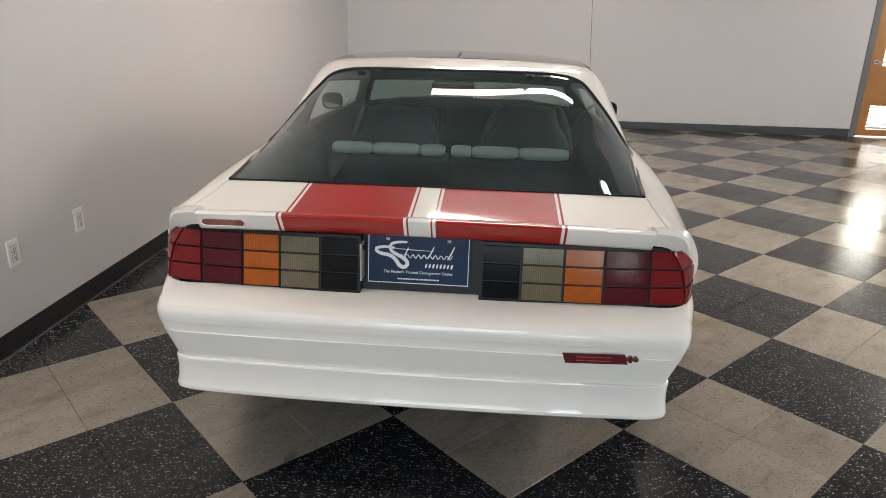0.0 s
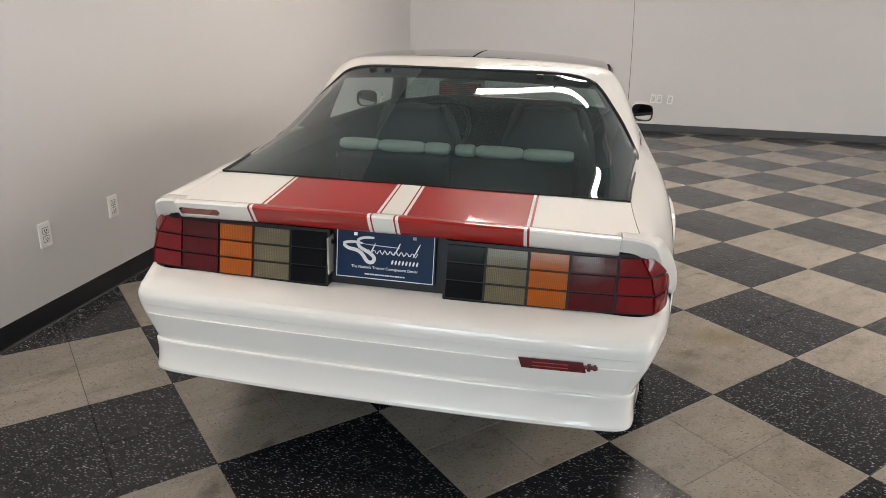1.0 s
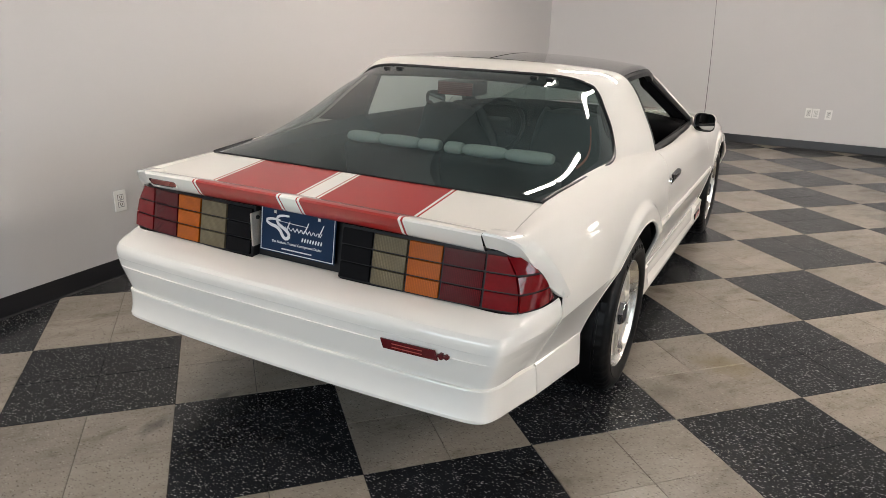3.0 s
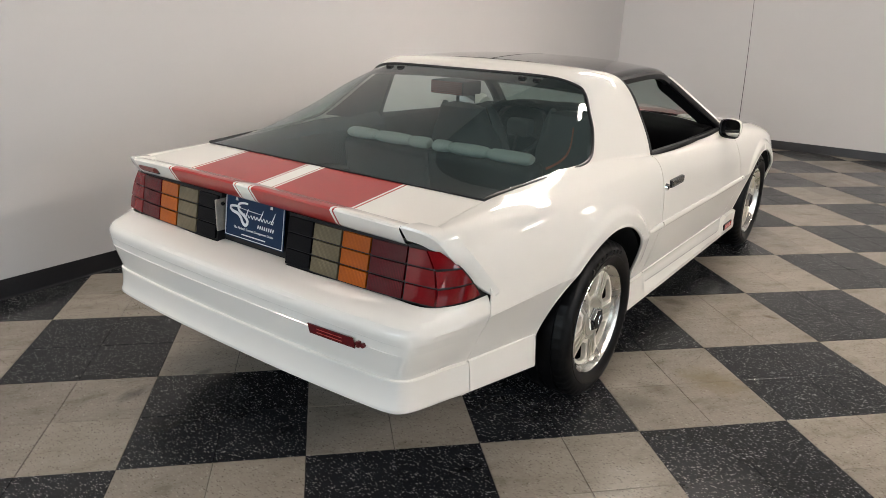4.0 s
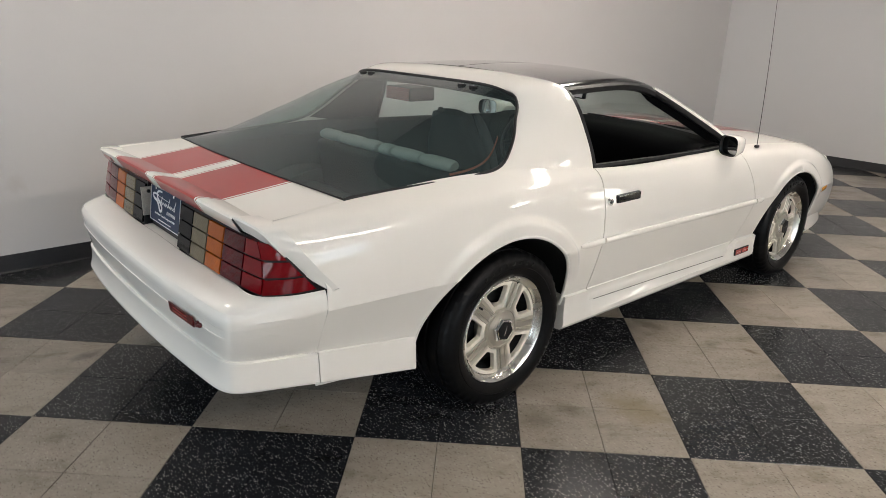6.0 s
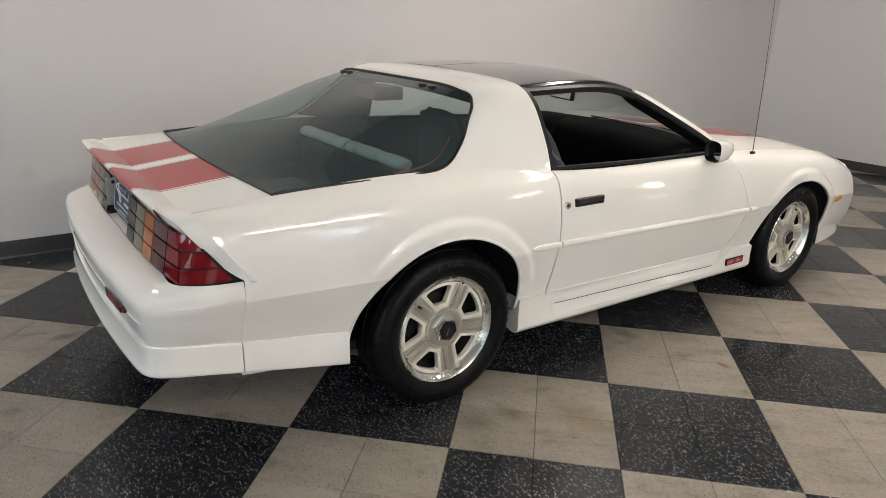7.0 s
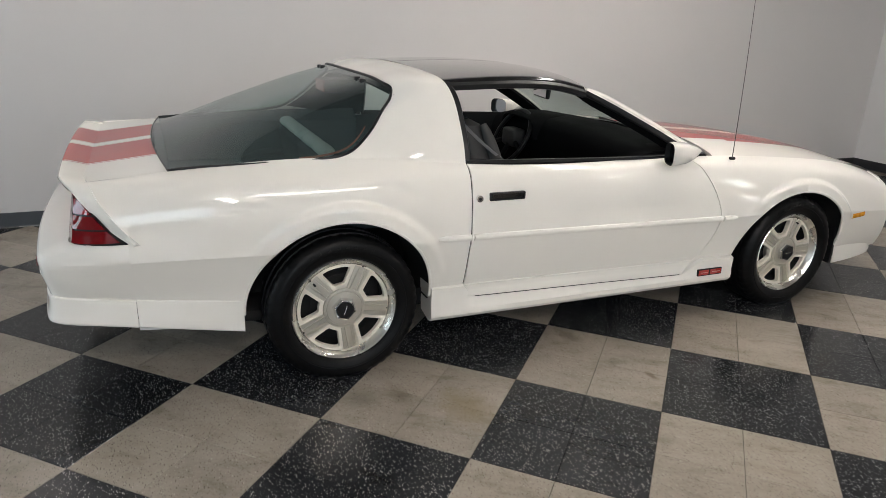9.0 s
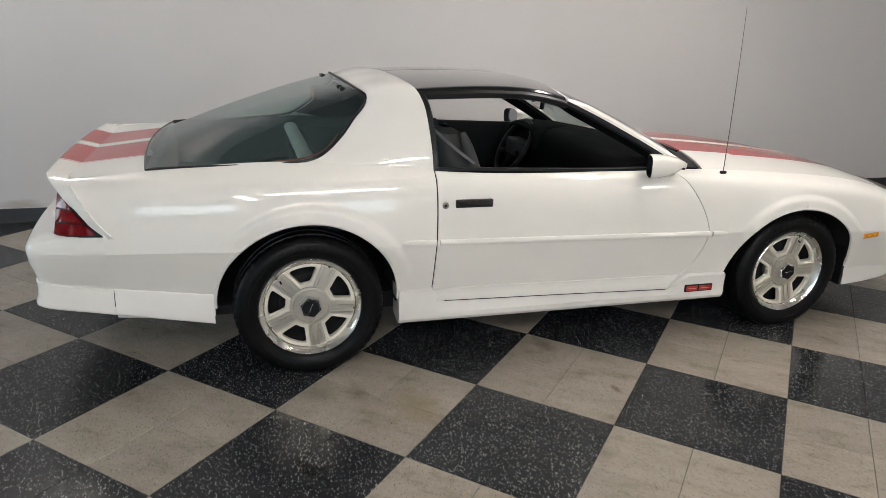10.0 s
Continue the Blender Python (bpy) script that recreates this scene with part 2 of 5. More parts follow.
def lens_material(name, colour, ridges, depth, low=0.7):
    """Moulded plastic lens with fine upright ridges."""
    m = material(name, colour, 0.09, coat=0.0, Specular_IOR_Level=0.40)
    b = m.node_tree.nodes["Principled BSDF"]
    pos = node(m, "ShaderNodeTexCoord").outputs["Object"]
    wave = node(m, "ShaderNodeTexWave", Scale=ridges, Distortion=0.0)
    wave.bands_direction = "Z"
    wire(m, pos, wave.inputs["Vector"])
    prism = node(m, "ShaderNodeTexWave", Scale=58.0, Distortion=0.4)
    prism.bands_direction = "X"
    wire(m, pos, prism.inputs["Vector"])
    patch = node(m, "ShaderNodeTexNoise", Scale=17.0, Detail=3.0)
    wire(m, pos, patch.inputs["Vector"])
    lo = tuple(c * low for c in colour)
    fine = ramp(m, wave.outputs["Fac"], [(0.0, lo), (1.0, colour)])
    part_of = node(m, "ShaderNodeMath", operation="MULTIPLY")
    wire(m, prism.outputs["Fac"], part_of.inputs[0])
    wire(m, patch.outputs["Fac"], part_of.inputs[1])
    # glints painted into the colour where prism bands and patches meet
    glint = ramp(m, part_of.outputs[0], [(0.0, (0.82, 0.82, 0.82)), (0.30, (0.95, 0.95, 0.95)), (0.45, (1.05, 1.05, 1.05)), (0.62, (1.45, 1.45, 1.45))])
    both = node(m, "ShaderNodeMix", data_type="RGBA", blend_type="MULTIPLY")
    both.inputs[0].default_value = 1.0
    wire(m, fine, both.inputs[6])
    wire(m, glint, both.inputs[7])
    wire(m, both.outputs[2], b.inputs["Base Color"])
    bp = node(m, "ShaderNodeBump", Strength=depth, Distance=0.004)
    wire(m, prism.outputs["Fac"], bp.inputs["Height"])
    wire(m, bp.outputs[0], b.inputs["Normal"])
    return m


LENS_RED = lens_material("red_lens", (0.080, 0.0018, 0.0045), 70, 0.05, 0.90)
LENS_PLAIN = mottled("deep_red_lens", (0.165, 0.0022, 0.0050), 0.25, 16.0, 300.0, 0.01, 0.06, 0.02, Specular_IOR_Level=0.5)
LENS_AMBER = lens_material("amber_lens", (0.40, 0.090, 0.006), 75, 0.025, 0.90)
MARKER = lens_material("marker_amber", (0.80, 0.36, 0.03), 60, 0.08, 0.8)
LENS_CLEAR = lens_material("smoked_clear_lens", (0.150, 0.122, 0.072), 75, 0.05, 0.86)
BADGE_RED, BADGE_PALE = mottled("badge_red", (0.42, 0.05, 0.04), rough=0.3), mottled("badge_pale_red", (0.70, 0.40, 0.36), rough=0.3)
LENS_BLACK = mottled("smoked_black_lens", (0.004, 0.004, 0.005), 0.1, 5.0, 500.0, 0.003, 0.12, 0.03, Specular_IOR_Level=0.12)

# walls: painted drywall with a faint roller texture and a few scuffs
WALL = mottled("wall_paint", (0.640, 0.622, 0.612), 0.02, 0.8, 260.0, 0.06, 0.55, 0.08)


def smear(m, centre, radii, colour, strength):
    """A rubbed mark of its own ragged shape on a painted surface."""
    b = m.node_tree.nodes["Principled BSDF"]
    was = b.inputs["Base Color"].links[0].from_socket
    at = node(m, "ShaderNodeMapping", vector_type="TEXTURE")
    at.inputs["Location"].default_value, at.inputs["Scale"].default_value = centre, radii
    wire(m, node(m, "ShaderNodeNewGeometry").outputs["Position"], at.inputs["Vector"])
    far = node(m, "ShaderNodeVectorMath", operation="LENGTH")
    wire(m, at.outputs[0], far.inputs[0])
    n = node(m, "ShaderNodeTexNoise", Scale=2.2, Detail=5.0)
    wire(m, at.outputs[0], n.inputs["Vector"])
    add = node(m, "ShaderNodeMath", operation="ADD")
    wire(m, far.outputs["Value"], add.inputs[0])
    wire(m, n.outputs[0], add.inputs[1])
    span = node(m, "ShaderNodeMapRange")
    for k, v in (("From Min", 1.45), ("From Max", 0.75), ("To Min", 0.0), ("To Max", strength)):
        span.inputs[k].default_value = v
    wire(m, add.outputs[0], span.inputs["Value"])
    mix = node(m, "ShaderNodeMixRGB")
    wire(m, span.outputs[0], mix.inputs[0])
    wire(m, was, mix.inputs[1])
    mix.inputs[2].default_value = (*colour, 1)
    wire(m, mix.outputs[0], b.inputs["Base Color"])


smear(WALL, (WEST, 1.12, 0.125), (0.2, 0.20, 0.05), (0.36, 0.30, 0.25), 0.65)
smear(WALL, (WEST, 1.78, 0.50), (0.2, 0.07, 0.07), (0.55, 0.52, 0.49), 0.5)
# unseen ceiling, coloured dark so little of it reflects in paint and glass
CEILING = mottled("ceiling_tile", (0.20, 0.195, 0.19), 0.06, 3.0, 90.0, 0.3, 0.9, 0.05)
COVE = mottled("black_vinyl_base", (0.014, 0.014, 0.016), 0.3, 5.0, 150.0, 0.05, 0.35, 0.12)
WOOD = mottled("door_veneer", (0.42, 0.19, 0.055), 0.2, 4.0, 60.0, 0.03, 0.35, 0.08)
GREYFRAME = mottled("grey_door_frame", (0.16, 0.155, 0.15), 0.1, 6.0, 120.0, 0.03, 0.4, 0.08)
PLASTIC = mottled("ivory_plastic", (0.86, 0.85, 0.82), 0.03, 12.0, 200.0, 0.01, 0.35, 0.05)


def tile_material(name, base, flecks):
    """Vinyl composition tile: chips pressed along one way, dull and polished patches, no two tiles alike."""
    m = material(name, base, 0.25, Specular_IOR_Level=0.24)
    b = m.node_tree.nodes["Principled BSDF"]
    pos = node(m, "ShaderNodeNewGeometry")
    rand = node(m, "ShaderNodeMath", operation="ADD")
    wire(m, node(m, "ShaderNodeObjectInfo").outputs["Random"], rand.inputs[0])
    wire(m, pos.outputs["Random Per Island"], rand.inputs[1])
    whole = node(m, "ShaderNodeMath", operation="FRACT")
    wire(m, rand.outputs[0], whole.inputs[0])
    warp = node(m, "ShaderNodeTexNoise", Scale=45.0, Detail=2.0)
    wire(m, pos.outputs["Position"], warp.inputs["Vector"])
    push = node(m, "ShaderNodeMixRGB", blend_type="ADD")
    push.inputs[0].default_value = 0.005
    wire(m, pos.outputs["Position"], push.inputs[1])
    wire(m, warp.outputs["Color"], push.inputs[2])

    def chips(scale, share, angle, aspect, most=0.44):
        turn = node(m, "ShaderNodeMapping")
        turn.inputs["Rotation"].default_value, turn.inputs["Scale"].default_value = (0, 0, radians(angle)), (1.0, aspect, 1.0)
        wire(m, push.outputs[0], turn.inputs["Vector"])
        v = node(m, "ShaderNodeTexVoronoi", Scale=scale)
        wire(m, turn.outputs[0], v.inputs["Vector"])
        size = node(m, "ShaderNodeSeparateColor")
        wire(m, v.outputs["Color"], size.inputs[0])
        room = node(m, "ShaderNodeMapRange")
        for k, val in (("From Min", 1 - share), ("From Max", 1.0), ("To Min", 0.12), ("To Max", most)):
            room.inputs[k].default_value = val
        wire(m, size.outputs[0], room.inputs["Value"])
        some = node(m, "ShaderNodeMath", operation="GREATER_THAN")
        wire(m, size.outputs[0], some.inputs[0])
        some.inputs[1].default_value = 1 - share
        less = node(m, "ShaderNodeMath", operation="LESS_THAN")
        wire(m, v.outputs["Distance"], less.inputs[0])
        wire(m, room.outputs[0], less.inputs[1])
        both = node(m, "ShaderNodeMath", operation="MULTIPLY")
        wire(m, less.outputs[0], both.inputs[0])
        wire(m, some.outputs[0], both.inputs[1])
        return both.outputs[0]

    cloud = node(m, "ShaderNodeTexNoise", Scale=3.0, Detail=5.0)
    wire(m, pos.outputs["Position"], cloud.inputs["Vector"])
    grain = node(m, "ShaderNodeTexNoise", Scale=70.0, Detail=3.0)
    wire(m, pos.outputs["Position"], grain.inputs["Vector"])
    both = node(m, "ShaderNodeMath", operation="ADD")
    wire(m, cloud.outputs[0], both.inputs[0])
    wire(m, grain.outputs[0], both.inputs[1])
    third = node(m, "ShaderNodeMath", operation="ADD")
    wire(m, both.outputs[0], third.inputs[0])
    wire(m, whole.outputs[0], third.inputs[1])
    part3 = node(m, "ShaderNodeMath", operation="DIVIDE")
    part3.inputs[1].default_value = 3.0
    wire(m, third.outputs[0], part3.inputs[0])
    ground = ramp(m, part3.outputs[0], [(0.2, tuple(c * 0.8 for c in base)), (0.8, tuple(c * 1.2 for c in base))])
    colour = ground
    for scale, share, angle, aspect, tone in flecks:
        a = node(m, "ShaderNodeMixRGB")
        wire(m, chips(scale, share, angle, aspect), a.inputs[0])
        wire(m, colour, a.inputs[1])
        a.inputs[2].default_value = (*tone, 1)
        colour = a.outputs[0]
    # trodden-in dirt in drawn-out, uneven patches
    drawn = node(m, "ShaderNodeMapping", vector_type="TEXTURE")
    drawn.inputs["Rotation"].default_value, drawn.inputs["Scale"].default_value = (0, 0, 0.9), (0.24, 0.13, 1.0)
    wire(m, node(m, "ShaderNodeNewGeometry").outputs["Position"], drawn.inputs["Vector"])
    dirt = node(m, "ShaderNodeTexNoise", Scale=1.0, Detail=9.0, Roughness=0.72)
    wire(m, drawn.outputs[0], dirt.inputs["Vector"])
    soil = node(m, "ShaderNodeMixRGB", blend_type="MULTIPLY")
    soil.inputs[0].default_value = 1.0
    wire(m, colour, soil.inputs[1])
    wire(m, ramp(m, dirt.outputs[0], [(0.33, (0.68, 0.66, 0.61)), (0.45, (0.93, 0.925, 0.91)), (0.60, (1.04, 1.04, 1.04)), (0.74, (1.10, 1.10, 1.11))]), soil.inputs[2])
    wire(m, soil.outputs[0], b.inputs["Base Color"])
    span = node(m, "ShaderNodeMapRange")
    span.inputs["From Min"].default_value, span.inputs["From Max"].default_value = 0.3, 0.7
    span.inputs["To Min"].default_value, span.inputs["To Max"].default_value = 0.17, 0.25
    wire(m, cloud.outputs[0], span.inputs["Value"])
    wire(m, span.outputs[0], b.inputs["Roughness"])
    bp = node(m, "ShaderNodeBump", Strength=0.06, Distance=0.002)
    wire(m, grain.outputs[0], bp.inputs["Height"])
    wire(m, bp.outputs[0], b.inputs["Normal"])
    return m


TILE_LIGHT = tile_material("taupe_vinyl_tile", (0.288, 0.253, 0.211), [
    (75, 0.30, 20, 2.6, (0.215, 0.186, 0.150)), (85, 0.30, 75, 2.6, (0.325, 0.290, 0.245)), (92, 0.20, 50, 3.4, (0.085, 0.070, 0.052)), (80, 0.10, -25, 3.4, (0.40, 0.365, 0.32))])
TILE_DARK = tile_material("charcoal_vinyl_tile", (0.018, 0.0188, 0.0212), [
    (105, 0.30, 70, 2.6, (0.055, 0.056, 0.059)), (84, 0.11, 15, 3.8, (0.42, 0.415, 0.40)), (93, 0.11, 60, 3.8, (0.52, 0.51, 0.49)), (98, 0.11, -35, 3.2, (0.32, 0.32, 0.31))])

for at, size, tone, much in (((1.037, 4.17, 0), (0.055, 0.022, 1), (0.12, 0.085, 0.05), 0.7), ((-0.82, 1.72, 0), (0.05, 0.09, 1), (0.07, 0.06, 0.05), 0.6),
                            ((-0.75, 1.99, 0), (0.03, 0.06, 1), (0.07, 0.06, 0.05), 0.55), ((0.80, 3.06, 0), (0.14, 0.05, 1), (0.13, 0.10, 0.065), 0.4), ((1.40, 3.84, 0), (0.10, 0.12, 1), (0.15, 0.12, 0.085), 0.35), ((0.98, 3.28, 0), (0.20, 0.13, 1), (0.20, 0.15, 0.075), 0.55), ((0.565, 4.042, 0), (0.13, 0.06, 1), (0.09, 0.07, 0.045), 0.5), ((0.77, 2.90, 0), (0.12, 0.10, 1), (0.10, 0.085, 0.06), 0.45)):
    smear(TILE_LIGHT, at, size, tone, much)

# ---- room ----
def wall_with_holes(name, axis, at, thick, lo, hi, holes):
    """A wall along x or y from lo to hi, at a place, thick away from the room, with rectangular openings (a, b, z0, z1)."""
    bm = bmesh.new()
    cuts = sorted({lo, hi, *(v for h in holes for v in h[:2])})
    for a, b in zip(cuts, cuts[1:]):
        mine = sorted([h[2:] for h in holes if h[0] < (a + b) / 2 < h[1]])
        z = 0.0
        for z0, z1 in [*mine, (CEIL, CEIL)]:
            if z0 > z:
                p, q = sorted((at, at + thick))
                add_box(bm, (a, p, z) if axis == "x" else (p, a, z), (b, q, z0) if axis == "x" else (q, b, z0))
            z = z1
    bmesh.ops.remove_doubles(bm, verts=bm.verts, dist=1e-5)
    return tagged(part(name, bm, WALL), "off-white painted drywall wall", "wall", kind="structure")


DOOR = (4.895, 5.815, 0.0, 2.06)
wall_with_holes("wall_west", "y", WEST, -0.45, SOUTH, NORTH + 0.45, [])
wall_with_holes("wall_north", "x", NORTH, 0.45, WEST, EAST, [DOOR])
wall_with_holes("wall_south", "x", SOUTH, -0.2, WEST, EAST, [(c - w / 2, c + w / 2, lo, hi) for k, c, w, lo, hi, _ in WINDOWS if k == "south"])
wall_with_holes("wall_east", "y", EAST, 0.2, SOUTH - 0.2, NORTH + 0.45, [(c - w / 2, c + w / 2, lo, hi) for k, c, w, lo, hi, _ in WINDOWS if k == "east"])
tagged(part("ceiling", box((WEST - 0.45, SOUTH - 0.2, CEIL), (EAST + 0.2, NORTH + 0.45, CEIL + 0.15)), CEILING), "grey ceiling coloured dark to look dim, over the showroom", "ceiling", kind="structure")
tagged(part("ground", box((-60, -60, -0.35), (70, 70, -0.25)), mottled("asphalt", (0.05, 0.05, 0.05), rough=0.9)), "asphalt ground outside the building", "ground", kind="structure")


def cove_base(name, axis, at, sign, lo, hi):
    """Vinyl cove base: a thin upright strip with a rounded top and a toe that runs out on the floor."""
    prof = [(0.0, 0.102), (0.0025, 0.1015), (0.0035, 0.098), (0.0035, 0.016), (0.006, 0.006), (0.014, 0.002), (0.016, 0.0), (0.0, 0.0)]
    rows = []
    for a in np.linspace(lo, hi, 12):
        rows.append([(a, at + sign * d, z) if axis == "x" else (at + sign * d, a, z) for d, z in prof])
    return tagged(sheet(name, [np.array(rows)], COVE, None), "black vinyl cove base along the wall", "baseboard", kind="structure")


cove_base("baseboard_west", "y", WEST, 1, SOUTH, NORTH)
cove_base("baseboard_north", "x", NORTH, -1, WEST, DOOR[0] - 0.06)
cove_base("baseboard_north_east", "x", NORTH, -1, DOOR[1] + 0.06, EAST)
cove_base("baseboard_east", "y", EAST, -1, SOUTH, NORTH)

for i, (wall, c, w, lo, hi, _) in enumerate(WINDOWS, 1):
    m = Matrix.Translation((c, SOUTH, 0)) if wall == "south" else Matrix.Translation((EAST, c, 0)) @ Matrix.Rotation(radians(90), 4, "Z")
    win = new(f"window_{i}")
    win.matrix_world = m
    tagged(win, "aluminium-framed fixed window letting in daylight", "window", "windows of the showroom", kind="structure")
    fr = bmesh.new()
    for a, b in (((-w / 2, -0.12, lo), (w / 2, -0.04, lo + 0.05)), ((-w / 2, -0.12, hi - 0.05), (w / 2, -0.04, hi)),
                 ((-w / 2, -0.12, lo + 0.05), (-w / 2 + 0.05, -0.04, hi - 0.05)), ((w / 2 - 0.05, -0.12, lo + 0.05), (w / 2, -0.04, hi - 0.05)),
                 ((-0.025, -0.12, lo + 0.05), (0.025, -0.04, hi - 0.05))):
        add_box(fr, a, b, 0.004)
    part("window_frame", fr, GREYFRAME, win)
    for s in (-1, 1):
        pane = part("pane", box((min(s * 0.025, s * (w / 2 - 0.05)), -0.084, lo + 0.05), (max(s * 0.025, s * (w / 2 - 0.05)), -0.078, hi - 0.05)), CLEAR, win)
        pane.visible_shadow = False

# ceiling strip lights
tube_glow = glow("tube_light", (1.0, 0.935, 0.86), TUBE)
strip = new("ceiling_light")
strip.matrix_world = Matrix.Translation((0.55, 5.47, HANG))
tagged(strip, "long white fluorescent strip light hung from the ceiling", "ceiling light", "ceiling strip lights")
part("housing", box((-1.22, -0.10, -0.21), (0.84, 0.10, -0.15), 0.01), material("white_enamel", (0.8, 0.8, 0.78), 0.4), strip)
for x in (-0.9, 0.6):
    part("hanger", box((x - 0.0012, -0.0012, -0.15), (x + 0.0012, 0.0012, CEIL - HANG)), BELT, strip)
for a, b in ((-1.20, -0.33), (-0.27, 0.82)):
    part("diffuser", box((a, -0.075, -0.29), (b, 0.075, -0.212), 0.02), tube_glow, strip)
# first copy, by the west wall, is an unseen lamp added to brighten it
for x, y, k, turn in ((-1.75, 1.25, 0.38, 0), (4.3, 3.5, 0.92, 90), (5.6, 2.0, 1.0, 0), (6.2, 8.6, 0.4, 0)):
    copy_thing(strip, pose(x, y, HANG, 0, 0, turn) @ Matrix.Diagonal((k, 1, 1, 1)))

# wooden door with a louvre and a narrow light
door = new("door_1")
tagged(door, "closed orange-brown wood door with a white louvre", "door", kind="structure")
d0, d1, _, dh = DOOR
fr = bmesh.new()
for a, b in (((d0 - 0.055, NORTH - 0.012, 0.001), (d0 + 0.03, NORTH + 0.13, dh)), ((d1 - 0.03, NORTH - 0.012, 0.001), (d1 + 0.055, NORTH + 0.13, dh)),
             ((d0 - 0.055, NORTH - 0.012, dh), (d1 + 0.055, NORTH + 0.13, dh + 0.055))):
    add_box(fr, a, b, 0.003)
part("door_frame", fr, GREYFRAME, door)
leaf = bmesh.new()
l0, l1, lt = d0 + 0.034, d1 - 0.034, dh - 0.004
lou, lite = (l0 + 0.13, l1 - 0.13, 0.10, 0.42), (l0 + 0.17, l1 - 0.17, 0.95, 1.75)
zs = [0.008, lou[2], lou[3], lite[2], lite[3], lt]
for k, (z0, z1) in enumerate(zip(zs, zs[1:])):
    hole = lou if k == 1 else lite if k == 3 else None
    for a, b in [(l0, hole[0]), (hole[1], l1)] if hole else [(l0, l1)]:
        add_box(leaf, (a, NORTH + 0.02, z0), (b, NORTH + 0.064, z1))
part("door_leaf", leaf, WOOD, door)
WHITE_METAL = material("white_slat", (0.8, 0.8, 0.78), 0.35)
for k in range(7):
    z = lou[2] + 0.02 + k * 0.046
    part("slat", box((lou[0], -0.024, -0.003), (lou[1], 0.024, 0.003), 0.0, Matrix.Translation((0, NORTH + 0.042, z)) @ Matrix.Rotation(radians(-38), 4, "X")), WHITE_METAL, door)
part("pane", box((lite[0], NORTH + 0.038, lite[2]), (lite[1], NORTH + 0.044, lite[3])), CLEAR, door).visible_shadow = False
hand = bmesh.new()
bmesh.ops.create_cone(hand, cap_ends=True, segments=24, radius1=0.032, radius2=0.030, depth=0.012, matrix=Matrix.Translation((l0 + 0.075, NORTH + 0.013, 1.0)) @ Matrix.Rotation(radians(90), 4, "X"))
bmesh.ops.create_cone(hand, cap_ends=True, segments=16, radius1=0.011, radius2=0.010, depth=0.05, matrix=Matrix.Translation((l0 + 0.075, NORTH - 0.015, 1.0)) @ Matrix.Rotation(radians(90), 4, "X"))
add_box(hand, (l0 + 0.065, NORTH - 0.05, 0.99), (l0 + 0.20, NORTH - 0.03, 1.01), 0.007)
part("door_handle", hand, CHROME, door, "brushed steel lever handle")
# glowing board added behind the door's louvre and pane in place of daylight
tagged(part("backdrop", box((3.0, NORTH + 1.2, -0.2), (8.0, NORTH + 1.25, 2.6)), glow("yard_glow", (1.0, 0.98, 0.93), 9.0)), "pale glowing board in place of a sunlit yard outside the door", "backdrop", kind="structure")


def wall_plate(m, sockets, label, name="wall_outlet"):
    """A cover plate with its screws and sockets; face towards local -y."""
    ob = new(name)
    ob.matrix_world = m
    tagged(ob, label, "outlet", "wall outlets")
    part("cover_plate", box((-0.036, -0.009, -0.058), (0.036, 0.0, 0.058), 0.003), PLASTIC, ob)
    for z in sockets:
        part("socket_gap", box((-0.0185, -0.0096, z - 0.0155), (0.0185, -0.005, z + 0.0155), 0.0), GREYFRAME, ob)
        part("socket", box((-0.0165, -0.0115, z - 0.0135), (0.0165, -0.005, z + 0.0135), 0.003), PLASTIC, ob)
        for x in (-0.006, 0.006):
            part("slot", box((x - 0.0018, -0.0122, z - 0.004), (x + 0.0018, -0.0112, z + 0.007)), SHADOW, ob)
        part("slot", box((-0.0028, -0.0122, z - 0.011), (0.0028, -0.0112, z - 0.006)), SHADOW, ob)
    part("screw", box((-0.003, -0.0105, -0.003), (0.003, -0.005, 0.003), 0.001), CHROME, ob)
    return ob


west_face = lambda y, z: Matrix.Translation((WEST, y, z)) @ Matrix.Rotation(radians(90), 4, "Z")
wall_plate(west_face(2.703, 0.426), (-0.020, 0.020), "ivory double power outlet low on the wall")
wall_plate(west_face(3.192, 0.433), (-0.020, 0.020), "ivory power outlet low on the wall")
wall_plate(Matrix.Translation((1.24, NORTH, 0.44)), (-0.02, 0.02), "ivory wall plate low on the wall")
wall_plate(Matrix.Translation((1.32, NORTH, 0.44)), (-0.02, 0.02), "ivory wall plate low on the wall")
wall_plate(Matrix.Translation((1.46, NORTH, 0.435)), (-0.02, 0.02), "ivory power outlet low on the wall")

# ---- the car: x to its right, y ahead, the rear axle over the origin ----
car = new("car")
car.matrix_world = pose(-0.296, 2.904, 0, 0, 0, -0.8)
tagged(car, "white two-door sports coupe with red stripes and black roof panels", "car")

AXLE = 2.53

# the flank's lines, from the sill up to the shoulder, as half width and height along the car
STATION = [-1.0, -0.6, 0.0, 0.56, 1.3, 2.0, 2.50, 3.0, 3.42]
